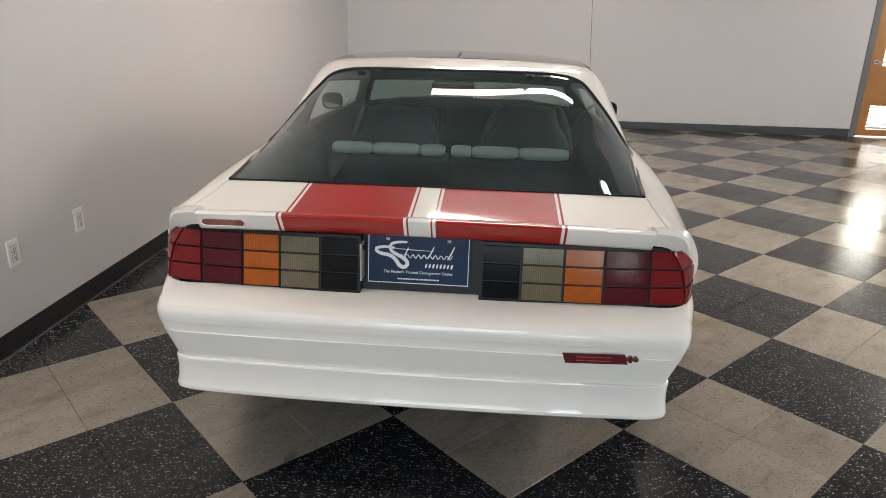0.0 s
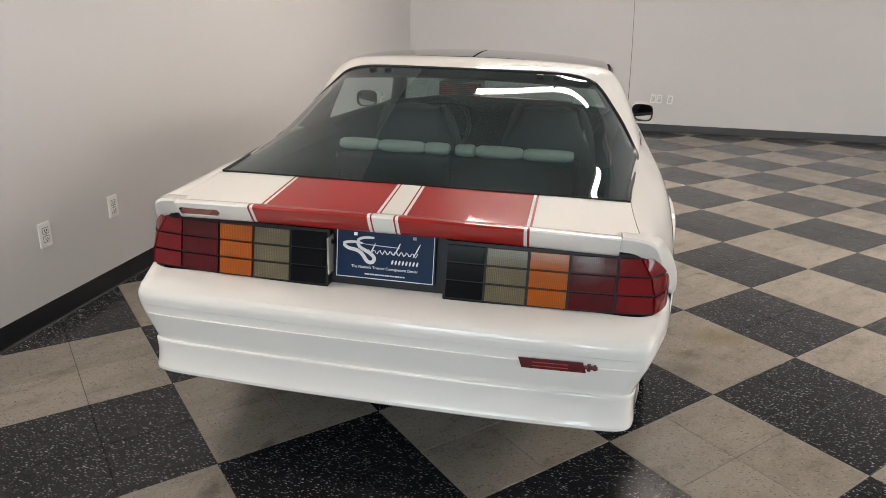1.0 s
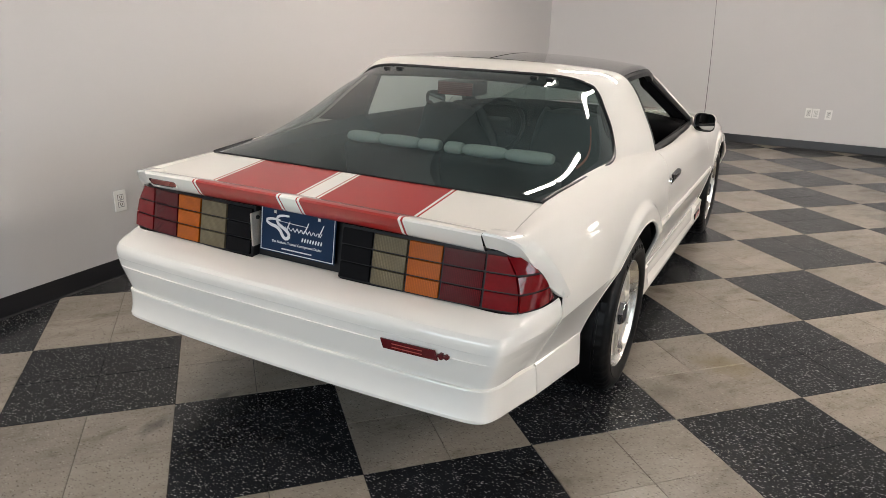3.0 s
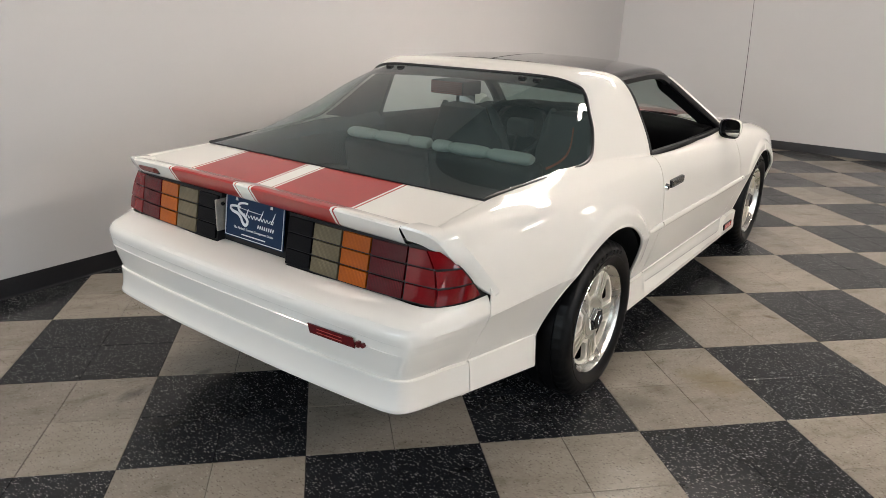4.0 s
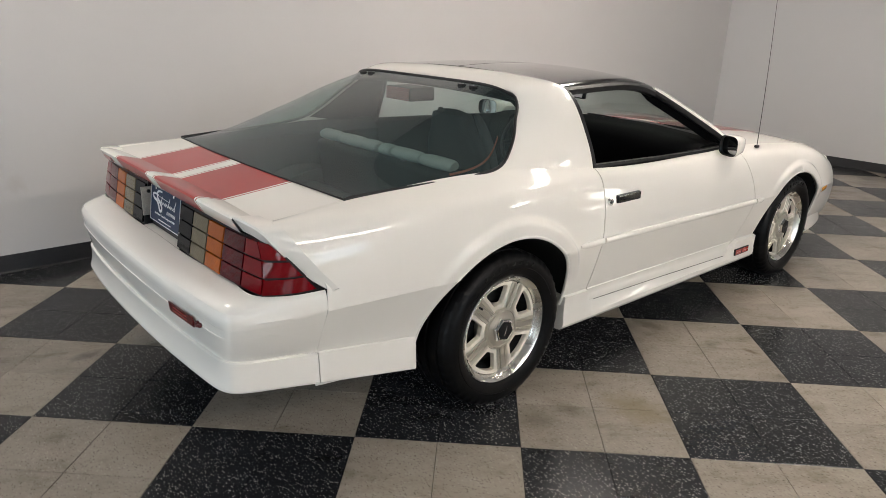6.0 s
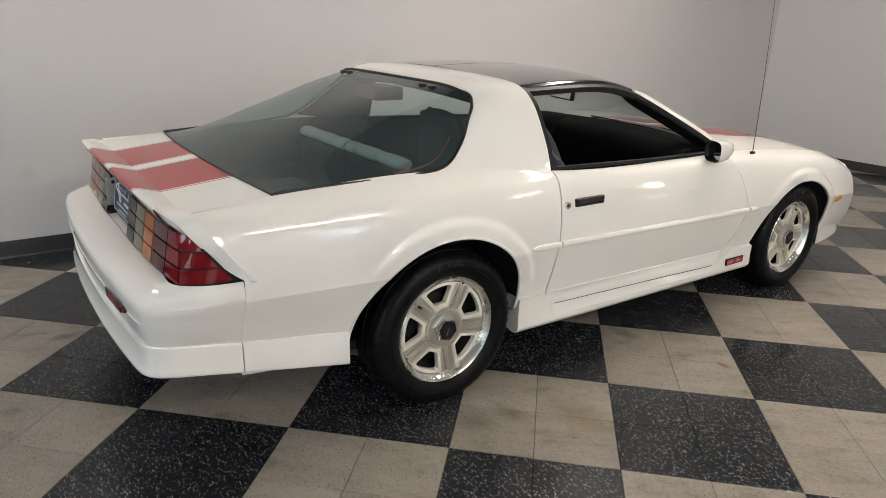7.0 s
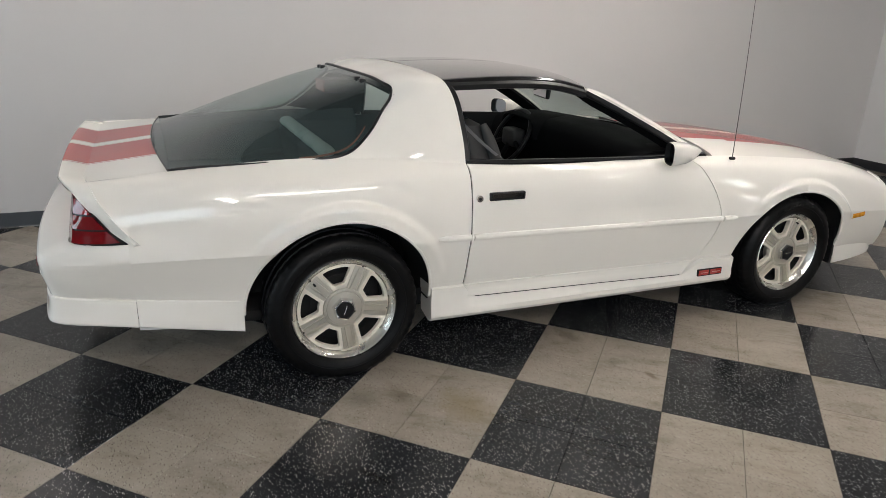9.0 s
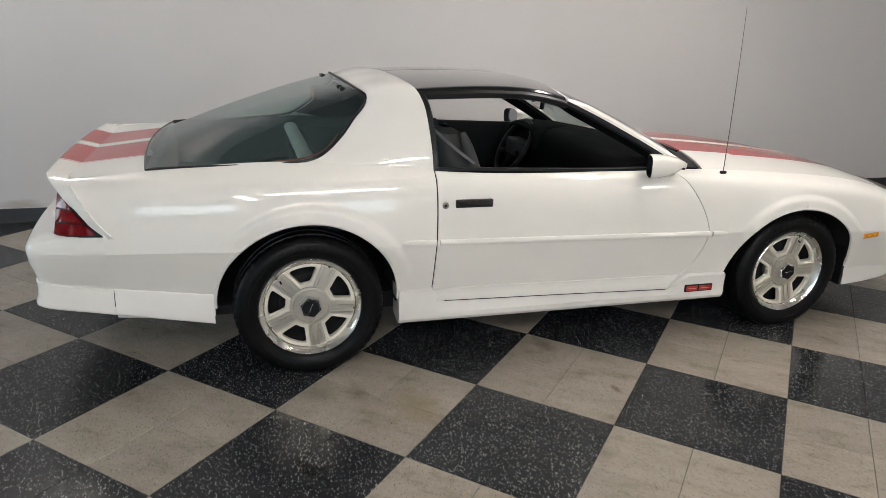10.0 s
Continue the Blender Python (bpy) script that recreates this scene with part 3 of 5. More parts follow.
FLANK_X = [[0.735, 0.765, 0.804, 0.814, 0.825, 0.833, 0.833, 0.822, 0.762],
           [0.740, 0.784, 0.843, 0.858, 0.865, 0.871, 0.876, 0.860, 0.795],
           [0.822, 0.862, 0.900, 0.903, 0.906, 0.908, 0.910, 0.888, 0.805],
           [0.816, 0.858, 0.898, 0.895, 0.895, 0.893, 0.892, 0.862, 0.780],
           [0.790, 0.832, 0.870, 0.870, 0.872, 0.868, 0.866, 0.836, 0.745],
           [0.755, 0.780, 0.830, 0.840, 0.842, 0.832, 0.822, 0.790, 0.700],
           [0.725, 0.704, 0.757, 0.812, 0.806, 0.780, 0.765, 0.730, 0.650]]
FLANK_Z = [[0.300, 0.270, 0.270, 0.272, 0.270, 0.266, 0.260, 0.250, 0.240],
           [0.410, 0.400, 0.400, 0.400, 0.400, 0.395, 0.390, 0.370, 0.340],
           [0.588, 0.588, 0.584, 0.580, 0.570, 0.560, 0.550, 0.515, 0.470],
           [0.700, 0.720, 0.725, 0.722, 0.715, 0.700, 0.680, 0.630, 0.560],
           [0.790, 0.820, 0.830, 0.828, 0.815, 0.800, 0.765, 0.705, 0.615],
           [0.862, 0.872, 0.876, 0.872, 0.854, 0.840, 0.805, 0.742, 0.645],
           [0.861, 0.892, 0.927, 0.888, 0.866, 0.858, 0.824, 0.764, 0.662]]
flank_lines = [spl(list(zip(STATION, xs, zs))) for xs, zs in zip(FLANK_X, FLANK_Z)]
ARCHES = ((0.008, 0.312, 0.397, 0.392), (AXLE + 0.010, 0.312, 0.410, 0.354))


def flank_fast(y, rows):
    """flank() for an n x m grid of y whose m columns share the height shares rows."""
    n, m = y.shape
    k = np.linspace(0, 1, len(flank_lines))
    ctrl = np.stack([f(y.ravel()).reshape(n, m, 2) for f in flank_lines], 0)
    p = np.empty((n, m, 3))
    for j, s in enumerate(rows):
        c = ctrl[:, :, j].reshape(len(k), -1)
        low = s <= k[2]
        xz = spl(np.c_[k[:3], c[:3]] if low else np.c_[k[2:], c[2:]])(s)[0].reshape(n, 2)
        p[:, j] = np.c_[xz[:, 0], y[:, j], xz[:, 1]]
    for cy, cz, ry, rz in ARCHES:
        d = np.hypot((p[..., 1] - cy) / ry, (p[..., 2] - cz) / rz)
        k2 = np.clip((1.195 - d) / 0.085, 0, 1)
        p[..., 0] += 0.019 * k2 * k2 * (3 - 2 * k2) * np.clip((p[..., 2] - np.where(p[..., 1] < cy, 0.55, 0.42)) / 0.16, 0, 1)
    return p


def cut_arches(p):
    """The grid without the quads that lie in a wheel arch, with its rim points moved onto the arch's edge."""
    v, faces = grid(p)
    v = v.copy()
    for cy, cz, ry, rz in ARCHES:
        dy, dz = v[:, 1] - cy, v[:, 2] - cz
        d = np.where(dz > 0, np.hypot(dy / ry, dz / rz), np.abs(dy) / ry)
        inside = (d < 1.0) & (v[:, 2] < 0.8)
        faces = [q for q in faces if not inside[list(q)].all()]
        k = 1 / np.maximum(d, 0.3)
        v[:, 1] = np.where(inside, cy + dy * k, v[:, 1])
        v[:, 2] = np.where(inside & (dz > 0), cz + dz * k, v[:, 2])
    return v, faces


def clear_of_arches(c):
    for cy, cz, ry, rz in ARCHES:
        dy, dz = c[1] - cy, c[2] - cz
        if (dz > 0 and np.hypot(dy / ry, dz / rz) < 1.04) or (dz <= 0 and abs(dy) < ry * 1.04):
            return False
    return True


def flank_x(y, z):
    """Half width of the flank at given y and z (arrays of one length)."""
    rows = np.linspace(0, 1, 30)
    p = flank_fast(np.asarray(y, float)[:, None].repeat(30, 1), rows)
    return np.array([np.interp(q, r[:, 2], r[:, 0]) for q, r in zip(z, p)])


def crease(c):
    """The flank's waist line is crisp but for the wheel arches' flares."""
    far = all(math.hypot((c.y - cy) / ry, (c.z - cz) / rz) > (1.0 if c.y < cy else 1.22) for cy, cz, ry, rz in ARCHES)
    return 0.24 if far and 0.45 < c.z < 0.61 else 0.8


door_front_s = spl([(0, 1.806), (0.11, 1.893), (0.22, 1.946), (0.33, 1.966), (0.40, 1.952), (0.59, 1.868), (0.77, 1.804), (1, 1.765)])
seam_line = lin([(0, -0.777), (0.43, -0.779), (0.46, -0.785), (0.52, -0.808), (0.62, -0.845), (0.70, -0.874), (0.82, -0.900), (1, -0.912)])
seam_rear = lambda s: seam_line(s)[0][0]
ROWS_S = np.r_[np.linspace(0, 1 / 3, 29), np.linspace(1 / 3, 1, 57)[1:]]

# sail panel and roof hoop: between the rear glass's edge and the door opening
GLASS_EDGE = [(0.755, 0.0, 0.928), (0.745, 0.068, 0.945), (0.718, 0.132, 0.988), (0.685, 0.186, 1.038), (0.636, 0.242, 1.100), (0.598, 0.287, 1.145), (0.568, 0.304, 1.180), (0.515, 0.297, 1.197), (0.375, 0.279, 1.206), (0.19, 0.268, 1.212), (0.0, 0.265, 1.214)]
DOOR_EDGE = [(0.812, 0.556, 0.888), (0.793, 0.556, 0.945), (0.738, 0.550, 1.065), (0.676, 0.534, 1.172), (0.630, 0.518, 1.214), (0.575, 0.508, 1.230), (0.47, 0.500, 1.240), (0.33, 0.496, 1.247), (0.17, 0.494, 1.251), (0.0, 0.493, 1.252)]


def hoop_patch(y_cols):
    n = 60
    # both edges by the same share of their length, finer near the flank
    a, b = along(GLASS_EDGE, n), along(DOOR_EDGE, n)
    base = flank_fast(y_cols[:, None], [1.0])[:, 0]
    v = (y_cols - y_cols[0]) / (y_cols[-1] - y_cols[0])
    w = np.linspace(0, 1, n)[:, None, None]
    ruled = a[:, None] * (1 - v)[None, :, None] + b[:, None] * v[None, :, None]
    swell = 4 * v * (1 - v)
    lift = np.sin(np.clip(w * 1.6, 0, 1) * np.pi / 2) * swell[None, :, None]
    ruled = ruled + lift * np.clip(1.2 - w * 0.6, 0, 1) * np.concatenate([0.016 * np.clip((1 - w) * 4, 0, 1), 0 * w, 0.016 + 0 * w], -1)
    fix = base - (a[0][None] * (1 - v)[:, None] + b[0][None] * v[:, None])
    return ruled + fix[None] * (1 - w) ** 6


for side in (False, True):
    yq = np.r_[np.linspace(-0.776, 0.0, 118), np.linspace(0.0, 0.556, 86)[1:]]
    yy = np.stack([np.where(yq > 0, yq, yq * seam_rear(s) / -0.776) for s in ROWS_S], 1)
    quarter = cut_arches(flank_fast(yy, ROWS_S))
    top = yy[:, -1]
    cols = top[top >= -0.002]
    cols = np.r_[0.0, cols[cols > 0.004]]
    sheet("quarter_panel", [quarter, hoop_patch(cols)], PAINT, car, mirror=side, thick=0.004, weld=0.0012, out=(0, 0, 0.6), sharp=crease)
    dn = 110
    dy = np.stack([np.linspace(0.5620, door_front_s(s)[0][0] - 0.002, dn) for s in ROWS_S], 1)
    door_ob = sheet("door", [flank_fast(dy, ROWS_S)], PAINT, car, mirror=side, thick=0.006, out=(0, 1, 0.6), sharp=crease)
    fy = np.stack([np.linspace(door_front_s(s)[0][0] + 0.002, 3.42, 220) for s in ROWS_S], 1)
    sheet("fender", [cut_arches(flank_fast(fy, ROWS_S))], PAINT, car, mirror=side, thick=0.004, out=(0, 2.5, 0.6), sharp=crease)
    # near-black core behind the seams, added to give the gaps their shade
    cy = np.linspace(-0.81, 3.3, 120)[:, None].repeat(len(ROWS_S), 1)
    core = flank_fast(cy, ROWS_S) - (0.022, 0, 0)
    sheet("inner_shell", [core], SHADOW, car, mirror=side, keep=lambda c: clear_of_arches(c) and c[2] < 0.85)
    # wheel wells, their shade put into the near-black colour
    for c_y, c_z, ry, rz in ARCHES:
        th = np.linspace(-0.25, np.pi + 0.25, 40)
        rim_y, rim_z = c_y - (ry + 0.004) * np.cos(th), np.maximum(0.285, c_z + (rz + 0.004) * np.sin(th))
        reach = np.minimum(0.885, flank_x(rim_y, np.maximum(rim_z, 0.275)) - 0.010)
        well = np.array([np.c_[np.minimum(x, reach), rim_y, rim_z] for x in (0.50, 0.62, 0.75, 0.83, 0.885)])
        back = np.array([[(0.50, c_y - r * ry * np.cos(t), max(0.12, c_z + r * rz * np.sin(t))) for t in th] for r in (0.02, 0.5, 1.02)])
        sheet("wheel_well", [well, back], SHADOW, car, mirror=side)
        th = np.linspace(-0.02, np.pi + 0.02, 70)
        ly, lz = c_y - (ry - 0.002) * np.cos(th), c_z + (rz - 0.002) * np.sin(th)
        sheet("arch_lip", [tube(np.c_[flank_x(ly, lz) - 0.0058, ly, lz], 0.0078, 10)], PAINT, car, mirror=side)

# ---- rear glass ----
side_edge = along([(0.697, -0.622, 0.894), (0.703, -0.53, 0.899), (0.727, -0.31, 0.908), (0.748, -0.085, 0.918), *GLASS_EDGE[:6], (0.572, 0.300, 1.170)], 40)
centre = along([(0, -0.668, 0.9065), (0, -0.36, 1.030), (0, -0.05, 1.134), (0, 0.262, 1.212)], 40)
# rows of the glass meet the side edge lower down than the middle, as the pane is bowed
share = np.linspace(0, 1, 40)
u = np.linspace(-1, 1, 61)
u = np.sign(u) * (1 - (1 - np.abs(u)) ** 1.5)
rows = []
for i in range(40):
    e, c = side_edge[i], centre[i]
    f = np.abs(u) ** (2.0 + 2.0 * min(1, i / 16) + 4.5 * max(0, (i - 22) / 17))
    rows.append(np.c_[u * e[0], c[1] + (e[1] - c[1]) * f, c[2] + (e[2] - c[2]) * f])
GLASS = np.array(rows)
for _ in range(30):
    GLASS[1:-1, 1:-1] = GLASS[1:-1, 1:-1] * 0.5 + 0.125 * (GLASS[:-2, 1:-1] + GLASS[2:, 1:-1] + GLASS[1:-1, :-2] + GLASS[1:-1, 2:])
hatch = sheet("rear_glass", [GLASS], REARGLASS, car, "large dark-tinted bowed rear hatch glass", out=(0, 0, 0.3))
rim = np.concatenate([GLASS[0], GLASS[1:, -1], GLASS[-1, ::-1][1:], GLASS[::-1, 0][1:]])
sheet("glass_seal", [tube(rim, np.where(np.arange(len(rim)) < 61, 0.0030, 0.0068), 8, True)], BLACK, car, "black rubber seal")
for x in (-0.405, -0.335, 0.335, 0.405):
    j = int(np.argmin(abs(GLASS[37, :, 0] - x)))
    a = GLASS[37, j]
    part("hinge_cover", box((x - 0.016, a[1] - 0.012, a[2] - 0.006), (x + 0.016, a[1] + 0.014, a[2] + 0.009), 0.006), BLACK, car)

# ---- deck and spoiler with stripes ----
EDGES = [0.0, 0.032, 0.037, 0.046, 0.400, 0.409, 0.416]
STRIPE_X = sorted({*EDGES, *(-e for e in EDGES), *np.round(np.linspace(-0.7175, 0.7175, 29), 3)})


def stripe_slot(c):
    a = abs(c[0])
    return 1 if 0.032 < a < 0.037 or 0.046 < a < 0.400 or 0.409 < a < 0.416 else 0


def bow(x, k):
    return k * (x / 0.72) ** 2


deck_line = lin([(0, -0.664, 0.9055), (1, -0.924, 0.8705)])(np.linspace(0, 1, 10))


def to_edge(x, edge):
    """x shifted towards the panel's edge, the stripes left as they are."""
    return x + math.copysign(1, x) * (edge - 0.7175) * max(0, (abs(x) - 0.42) / 0.2975)


rows = []
for i, (y, z) in enumerate(deck_line):
    swing = 0.040 * (1 - i / 9) + 0.012 * i / 9
    ex, _, ez = flank_fast(np.array([[y + swing]]), [1.0])[0, 0]
    rows.append([(to_edge(x, ex - 0.0025), y + bow(x, swing), z + (ez - z) * (x / 0.7175) ** 2) for x in STRIPE_X])
deck = np.array(rows)
sheet("deck_lid", [deck], [PAINT, RED], car, "white hatch lip with two wide red stripes", slot=stripe_slot, thick=0.01, out=(0, -0.8, 0.5))
SPOILER = [(-0.910, 0.8735), (-0.930, 0.8785), (-0.965, 0.8880), (-0.990, 0.8935), (-1.001, 0.8920), (-1.006, 0.8860), (-1.002, 0.8770), (-0.980, 0.840), (-0.970, 0.831), (-0.950, 0.827), (-0.900, 0.832)]
spoiler_rows = np.array([[(to_edge(x, 0.660), y + bow(x, 0.014 if i > 1 else 0.012), z - bow(x, 0.010)) for x in STRIPE_X] for i, (y, z) in enumerate(SPOILER)])
spoiler = sheet("spoiler", [spoiler_rows], [PAINT, RED], car, "low white spoiler lip with red stripes", slot=stripe_slot, out=(0, -0.92, 0.86))
for side in (False, True):
    fore = along([(0.664, -0.905, 0.876), (0.720, -0.899, 0.874), (0.768, -0.886, 0.862), (0.790, -0.866, 0.822), (0.806, -0.838, 0.778), (0.822, -0.797, 0.722), (0.838, -0.745, 0.662)], 40)
    fore[:, 0] = np.where(fore[:, 2] < 0.860, np.maximum(fore[:, 0], flank_x(fore[:, 1], fore[:, 2]) + 0.009), fore[:, 0])
    foot = fore - np.array((0.014, -0.004, 0.006))
    ridge = along([(0.664, -0.986, 0.886), (0.725, -0.968, 0.876), (0.758, -0.945, 0.856), (0.777, -0.920, 0.822), (0.796, -0.880, 0.770), (0.818, -0.830, 0.713), (0.849, -0.758, 0.657)], 40)
    edge = ridge + np.array((-0.003, -0.003, -0.007))
    under = along([(0.662, -0.958, 0.834), (0.705, -0.945, 0.826), (0.742, -0.913, 0.794), (0.770, -0.868, 0.744), (0.800, -0.822, 0.693), (0.838, -0.763, 0.650)], 40)
    back = under + np.array((-0.012, 0.070, 0.0))
    ring = np.stack([foot, fore, fore * 0.5 + ridge * 0.5 + (0.002, -0.001, 0.002), ridge, edge, under, back])
    # both ends closed
    shut = lambda p: np.repeat(np.asarray(p)[None, None], len(ring), 0)
    ring = np.concatenate([shut(ring[:, 0].mean(0)), ring, shut(fore[-1] + (-0.008, 0.006, -0.006))], 1)
    sheet("spoiler_end", [ring], PAINT, car, mirror=side, out=(0.74, -0.85, 0.78), sharp=0.45)

# ---- tail panel, lamps and number plate ----
def tail_y(x, z):
    """The tail panel's surface: leaning out towards the bottom, sweeping forward to the corners."""
    return -0.962 - (0.815 - z) * 0.19 + 0.030 * (abs(x) / 0.77) ** 5


def lamp_end(z):
    """Half width at which the lamp turns the corner: it draws in towards the top, under the spoiler's end."""
    return np.interp(z, [0.66, 0.70, 0.76, 0.81, 0.825], [0.772, 0.772, 0.757, 0.727, 0.712])


def lamp_x(x, z):
    return x if x < 0.664 else 0.664 + (x - 0.664) * (lamp_end(z) - 0.664) / 0.108


tail = np.array([[(x, tail_y(x, z) + 0.035, z) for x in np.linspace(-0.76, 0.76, 41)] for z in np.linspace(0.63, 0.85, 6)])
sheet("tail_panel", [tail], BLACK, car, thick=0.01)
COLS = [(0.181, 0.296, LENS_BLACK), (0.296, 0.418, LENS_CLEAR), (0.418, 0.533, LENS_AMBER), (0.533, 0.664, LENS_RED), (0.664, 0.772, LENS_PLAIN)]
Z0, Z1 = 0.660, 0.816
for side in (False, True):
    sg = -1 if side else 1
    body = np.array([[(lamp_x(x, z), tail_y(lamp_x(x, z), z) + 0.004, z) for x in np.linspace(0.176, 0.768, 24)] for z in np.linspace(Z0 - 0.004, Z1 + 0.006, 6)])
    inner = np.array([[(0.176, tail_y(0.176, z) + d, z) for d in (0.004, 0.07)] for z in np.linspace(Z0 - 0.004, Z1 + 0.006, 6)])
    # wrap round the corner: from the rear face forward to a point
    tip = np.array([0.815, -0.786, 0.6555])
    wrap_rows = []
    for z in np.linspace(0, 1, 12):
        zz = Z0 - 0.004 + z * (Z1 + 0.004 - Z0)
        far = 1 - z * 0.88
        k = np.linspace(0, 1, 14)
        x0 = lamp_end(zz) - 0.004
        px = x0 + (tip[0] - x0) * (1 - (1 - np.minimum(1, k * far * 1.25)) ** 2)
        y0 = tail_y(x0, zz) + 0.004
        wrap_rows.append(np.c_[px, y0 + (tip[1] - y0) * k * far, np.full(14, zz)])
    wrap = np.array(wrap_rows)
    lamp = sheet("tail_light", [body, inner, wrap], BLACK, car, "black-framed tail lamp of five colour bands in three rows", mirror=side, thick=0.004, out=(0.4, -0.8, 0.74))
    for a, b, mat in COLS:
        for r in range(3):
            za, zb = Z0 + r * 0.052 + 0.003, Z0 + (r + 1) * 0.052 - 0.003
            xa, xb = a + 0.004, b - 0.004
            cell = [[(lamp_x(x, z), tail_y(lamp_x(x, z), z) - 0.004, z) for x in np.linspace(xa, xb, 6)] for z in np.linspace(za, zb, 4)]
            rimmed = [[(x, y + (0.010 if i in (0, 5) or j in (0, 7) else 0), z) for j, (x, y, z) in enumerate(row)] for i, row in enumerate(
                [[cell[min(max(i - 1, 0), 3)][min(max(j - 1, 0), 5)] for j in range(8)] for i in range(6)])]
            sheet("lens", [np.array(rimmed)], mat, lamp, mirror=side, out=(0.4, -0.8, 0.74))
    for r in range(3):
        za, zb = r / 3 + 0.02, (r + 1) / 3 - 0.02
        rows = []
        for z in np.linspace(za, zb, 5):
            zz = Z0 + z * (Z1 - Z0)
            far = 1 - z * 0.88
            k = np.linspace(0.01, 0.93, 10)
            x0 = lamp_end(zz) - 0.004
            px = x0 + (tip[0] - x0) * (1 - (1 - np.minimum(1, k * far * 1.25)) ** 2)
            y0 = tail_y(x0, zz)
            rows.append(np.c_[px + 0.006, y0 - 0.004 + (tip[1] - y0) * k * far, np.full(10, zz)])
        sheet("lens", [np.array(rows)], LENS_PLAIN, lamp, mirror=side, thick=0.006, out=(0.4, -0.8, 0.74))
def spoiler_face(x, z, out):
    return (x, np.interp(z, [0.840, 0.877], [-0.980, -1.002]) + bow(x, 0.014) - out, z - bow(x, 0.010))


for name, x0, x1, z0, z1, out, mat, label in (("slot_bezel", -0.651, -0.512, 0.8435, 0.8690, 0.0012, CHROME, ""), ("slot_lamp", -0.645, -0.518, 0.8475, 0.8650, 0.0035, mottled("dull_red_lens", (0.25, 0.07, 0.06), rough=0.25), "narrow dull red lamp with a chrome edge")):
    face = [[spoiler_face(x, z, out) for x in np.linspace(x0 + d * 0.006, x1 - d * 0.006, 10)] for d, z in ((1, z0), (0, z0 + 0.006), (0, z1 - 0.006), (1, z1))]
    sheet(name, [np.array(face)], mat, car, label, thick=0.004, out=(-0.58, -0.9, 0.85))
side_plate = part("lamp_side", box((-0.1750, -0.990, 0.692), (-0.1690, -0.940, 0.806), 0.002), mottled("dull_zinc", (0.42, 0.39, 0.34), 0.2, 30.0, 200.0, 0.05, 0.4, 0.1, metal=0.3), car, "dull zinc side plate of the lamp")
bolt_bm = bmesh.new()
bmesh.ops.create_cone(bolt_bm, cap_ends=True, segments=6, radius1=0.008, radius2=0.007, depth=0.006, matrix=Matrix.Translation((-0.167, -0.962, 0.788)) @ Matrix.Rotation(radians(90), 4, "Y"))
part("bolt", bolt_bm, BLACK, side_plate)
step = np.array([[(x, y, z) for x in (-0.176, 0.176)] for y, z in ((-1.0, 0.6515), (-0.98, 0.6545), (-0.925, 0.656))])
sheet("bumper_step", [step], PAINT, car, thick=0.004, out=(0, -0.95, 0.5))
recess = np.array([[(x, y, z) for x in (-0.178, 0.178)] for y, z in ((-0.926, 0.652), (-0.915, 0.84))])
sheet("plate_recess", [recess], BLACK, car, thick=0.006)
plate = part("number_plate", box((-0.1525, -0.0012, -0.0762), (0.1525, 0.0012, 0.0762), 0.0), mottled("plate_blue", (0.007, 0.025, 0.064), 0.1, 8.0, 300.0, 0.0, 0.35, 0.05, Specular_IOR_Level=0.2), car, "dark blue dealer plate with white lettering")
plate.matrix_basis = pose(-0.006, -0.958, 0.756, -8, 0, 0)
WHITE_INK = material("white_ink", (0.8, 0.8, 0.8), 0.45)
rim = bmesh.new()
for a, b in (((-0.149, -0.003, -0.0725), (0.149, -0.0012, -0.0705)), ((-0.149, -0.003, 0.0705), (0.149, -0.0012, 0.0725)), ((-0.149, -0.003, -0.0705), (-0.147, -0.0012, 0.0705)), ((0.147, -0.003, -0.0705), (0.149, -0.0012, 0.0705))):
    add_box(rim, a, b)
part("border", rim, WHITE_INK, plate)


def strip_shape(name, points, width, mat, parent, label=""):
    """A flat pen stroke on the plate, through points (x, z)."""
    p = along([(x, z) for x, z in points], 40)
    d = np.gradient(p, axis=0)
    d /= np.linalg.norm(d, axis=1)[:, None]
    w = width * (0.45 + 0.55 * np.sin(np.linspace(0.15, np.pi - 0.15, 40)))[:, None]
    nrm = np.c_[-d[:, 1], d[:, 0]] * w / 2
    g = np.array([np.c_[q[:, 0], np.full(40, -0.0022), q[:, 1]] for q in (p + nrm, p - nrm)])
    return sheet(name, [g], mat, parent, label, thick=0.0008)


# the dealer's mark as plain pen strokes, the line below it in type
strip_shape("mark", [(-0.034, 0.052), (-0.066, 0.050), (-0.084, 0.040), (-0.083, 0.028), (-0.064, 0.014), (-0.042, 0.002), (-0.032, -0.010), (-0.040, -0.023), (-0.054, -0.020), (-0.066, -0.004), (-0.090, 0.012), (-0.118, 0.018), (-0.128, 0.027), (-0.112, 0.034), (-0.07, 0.033)], 0.0115, WHITE_INK, plate, "white pen-stroke mark")
strip_shape("mark", [(-0.07, 0.032), (-0.02, 0.0295), (0.045, 0.028)], 0.0022, WHITE_INK, plate)
wave = np.linspace(0, 1, 19)
strip_shape("mark", [(-0.050 + 0.150 * t, 0.0105 + 0.0065 * (-1) ** k) for k, t in enumerate(wave)], 0.0034, WHITE_INK, plate)
for x, top in ((-0.046, 0.036), (0.027, 0.042), (0.086, 0.044)):
    strip_shape("mark", [(x + 0.5 * (top - 0.004), top), (x + 0.010, 0.022), (x, 0.004)], 0.004, WHITE_INK, plate)
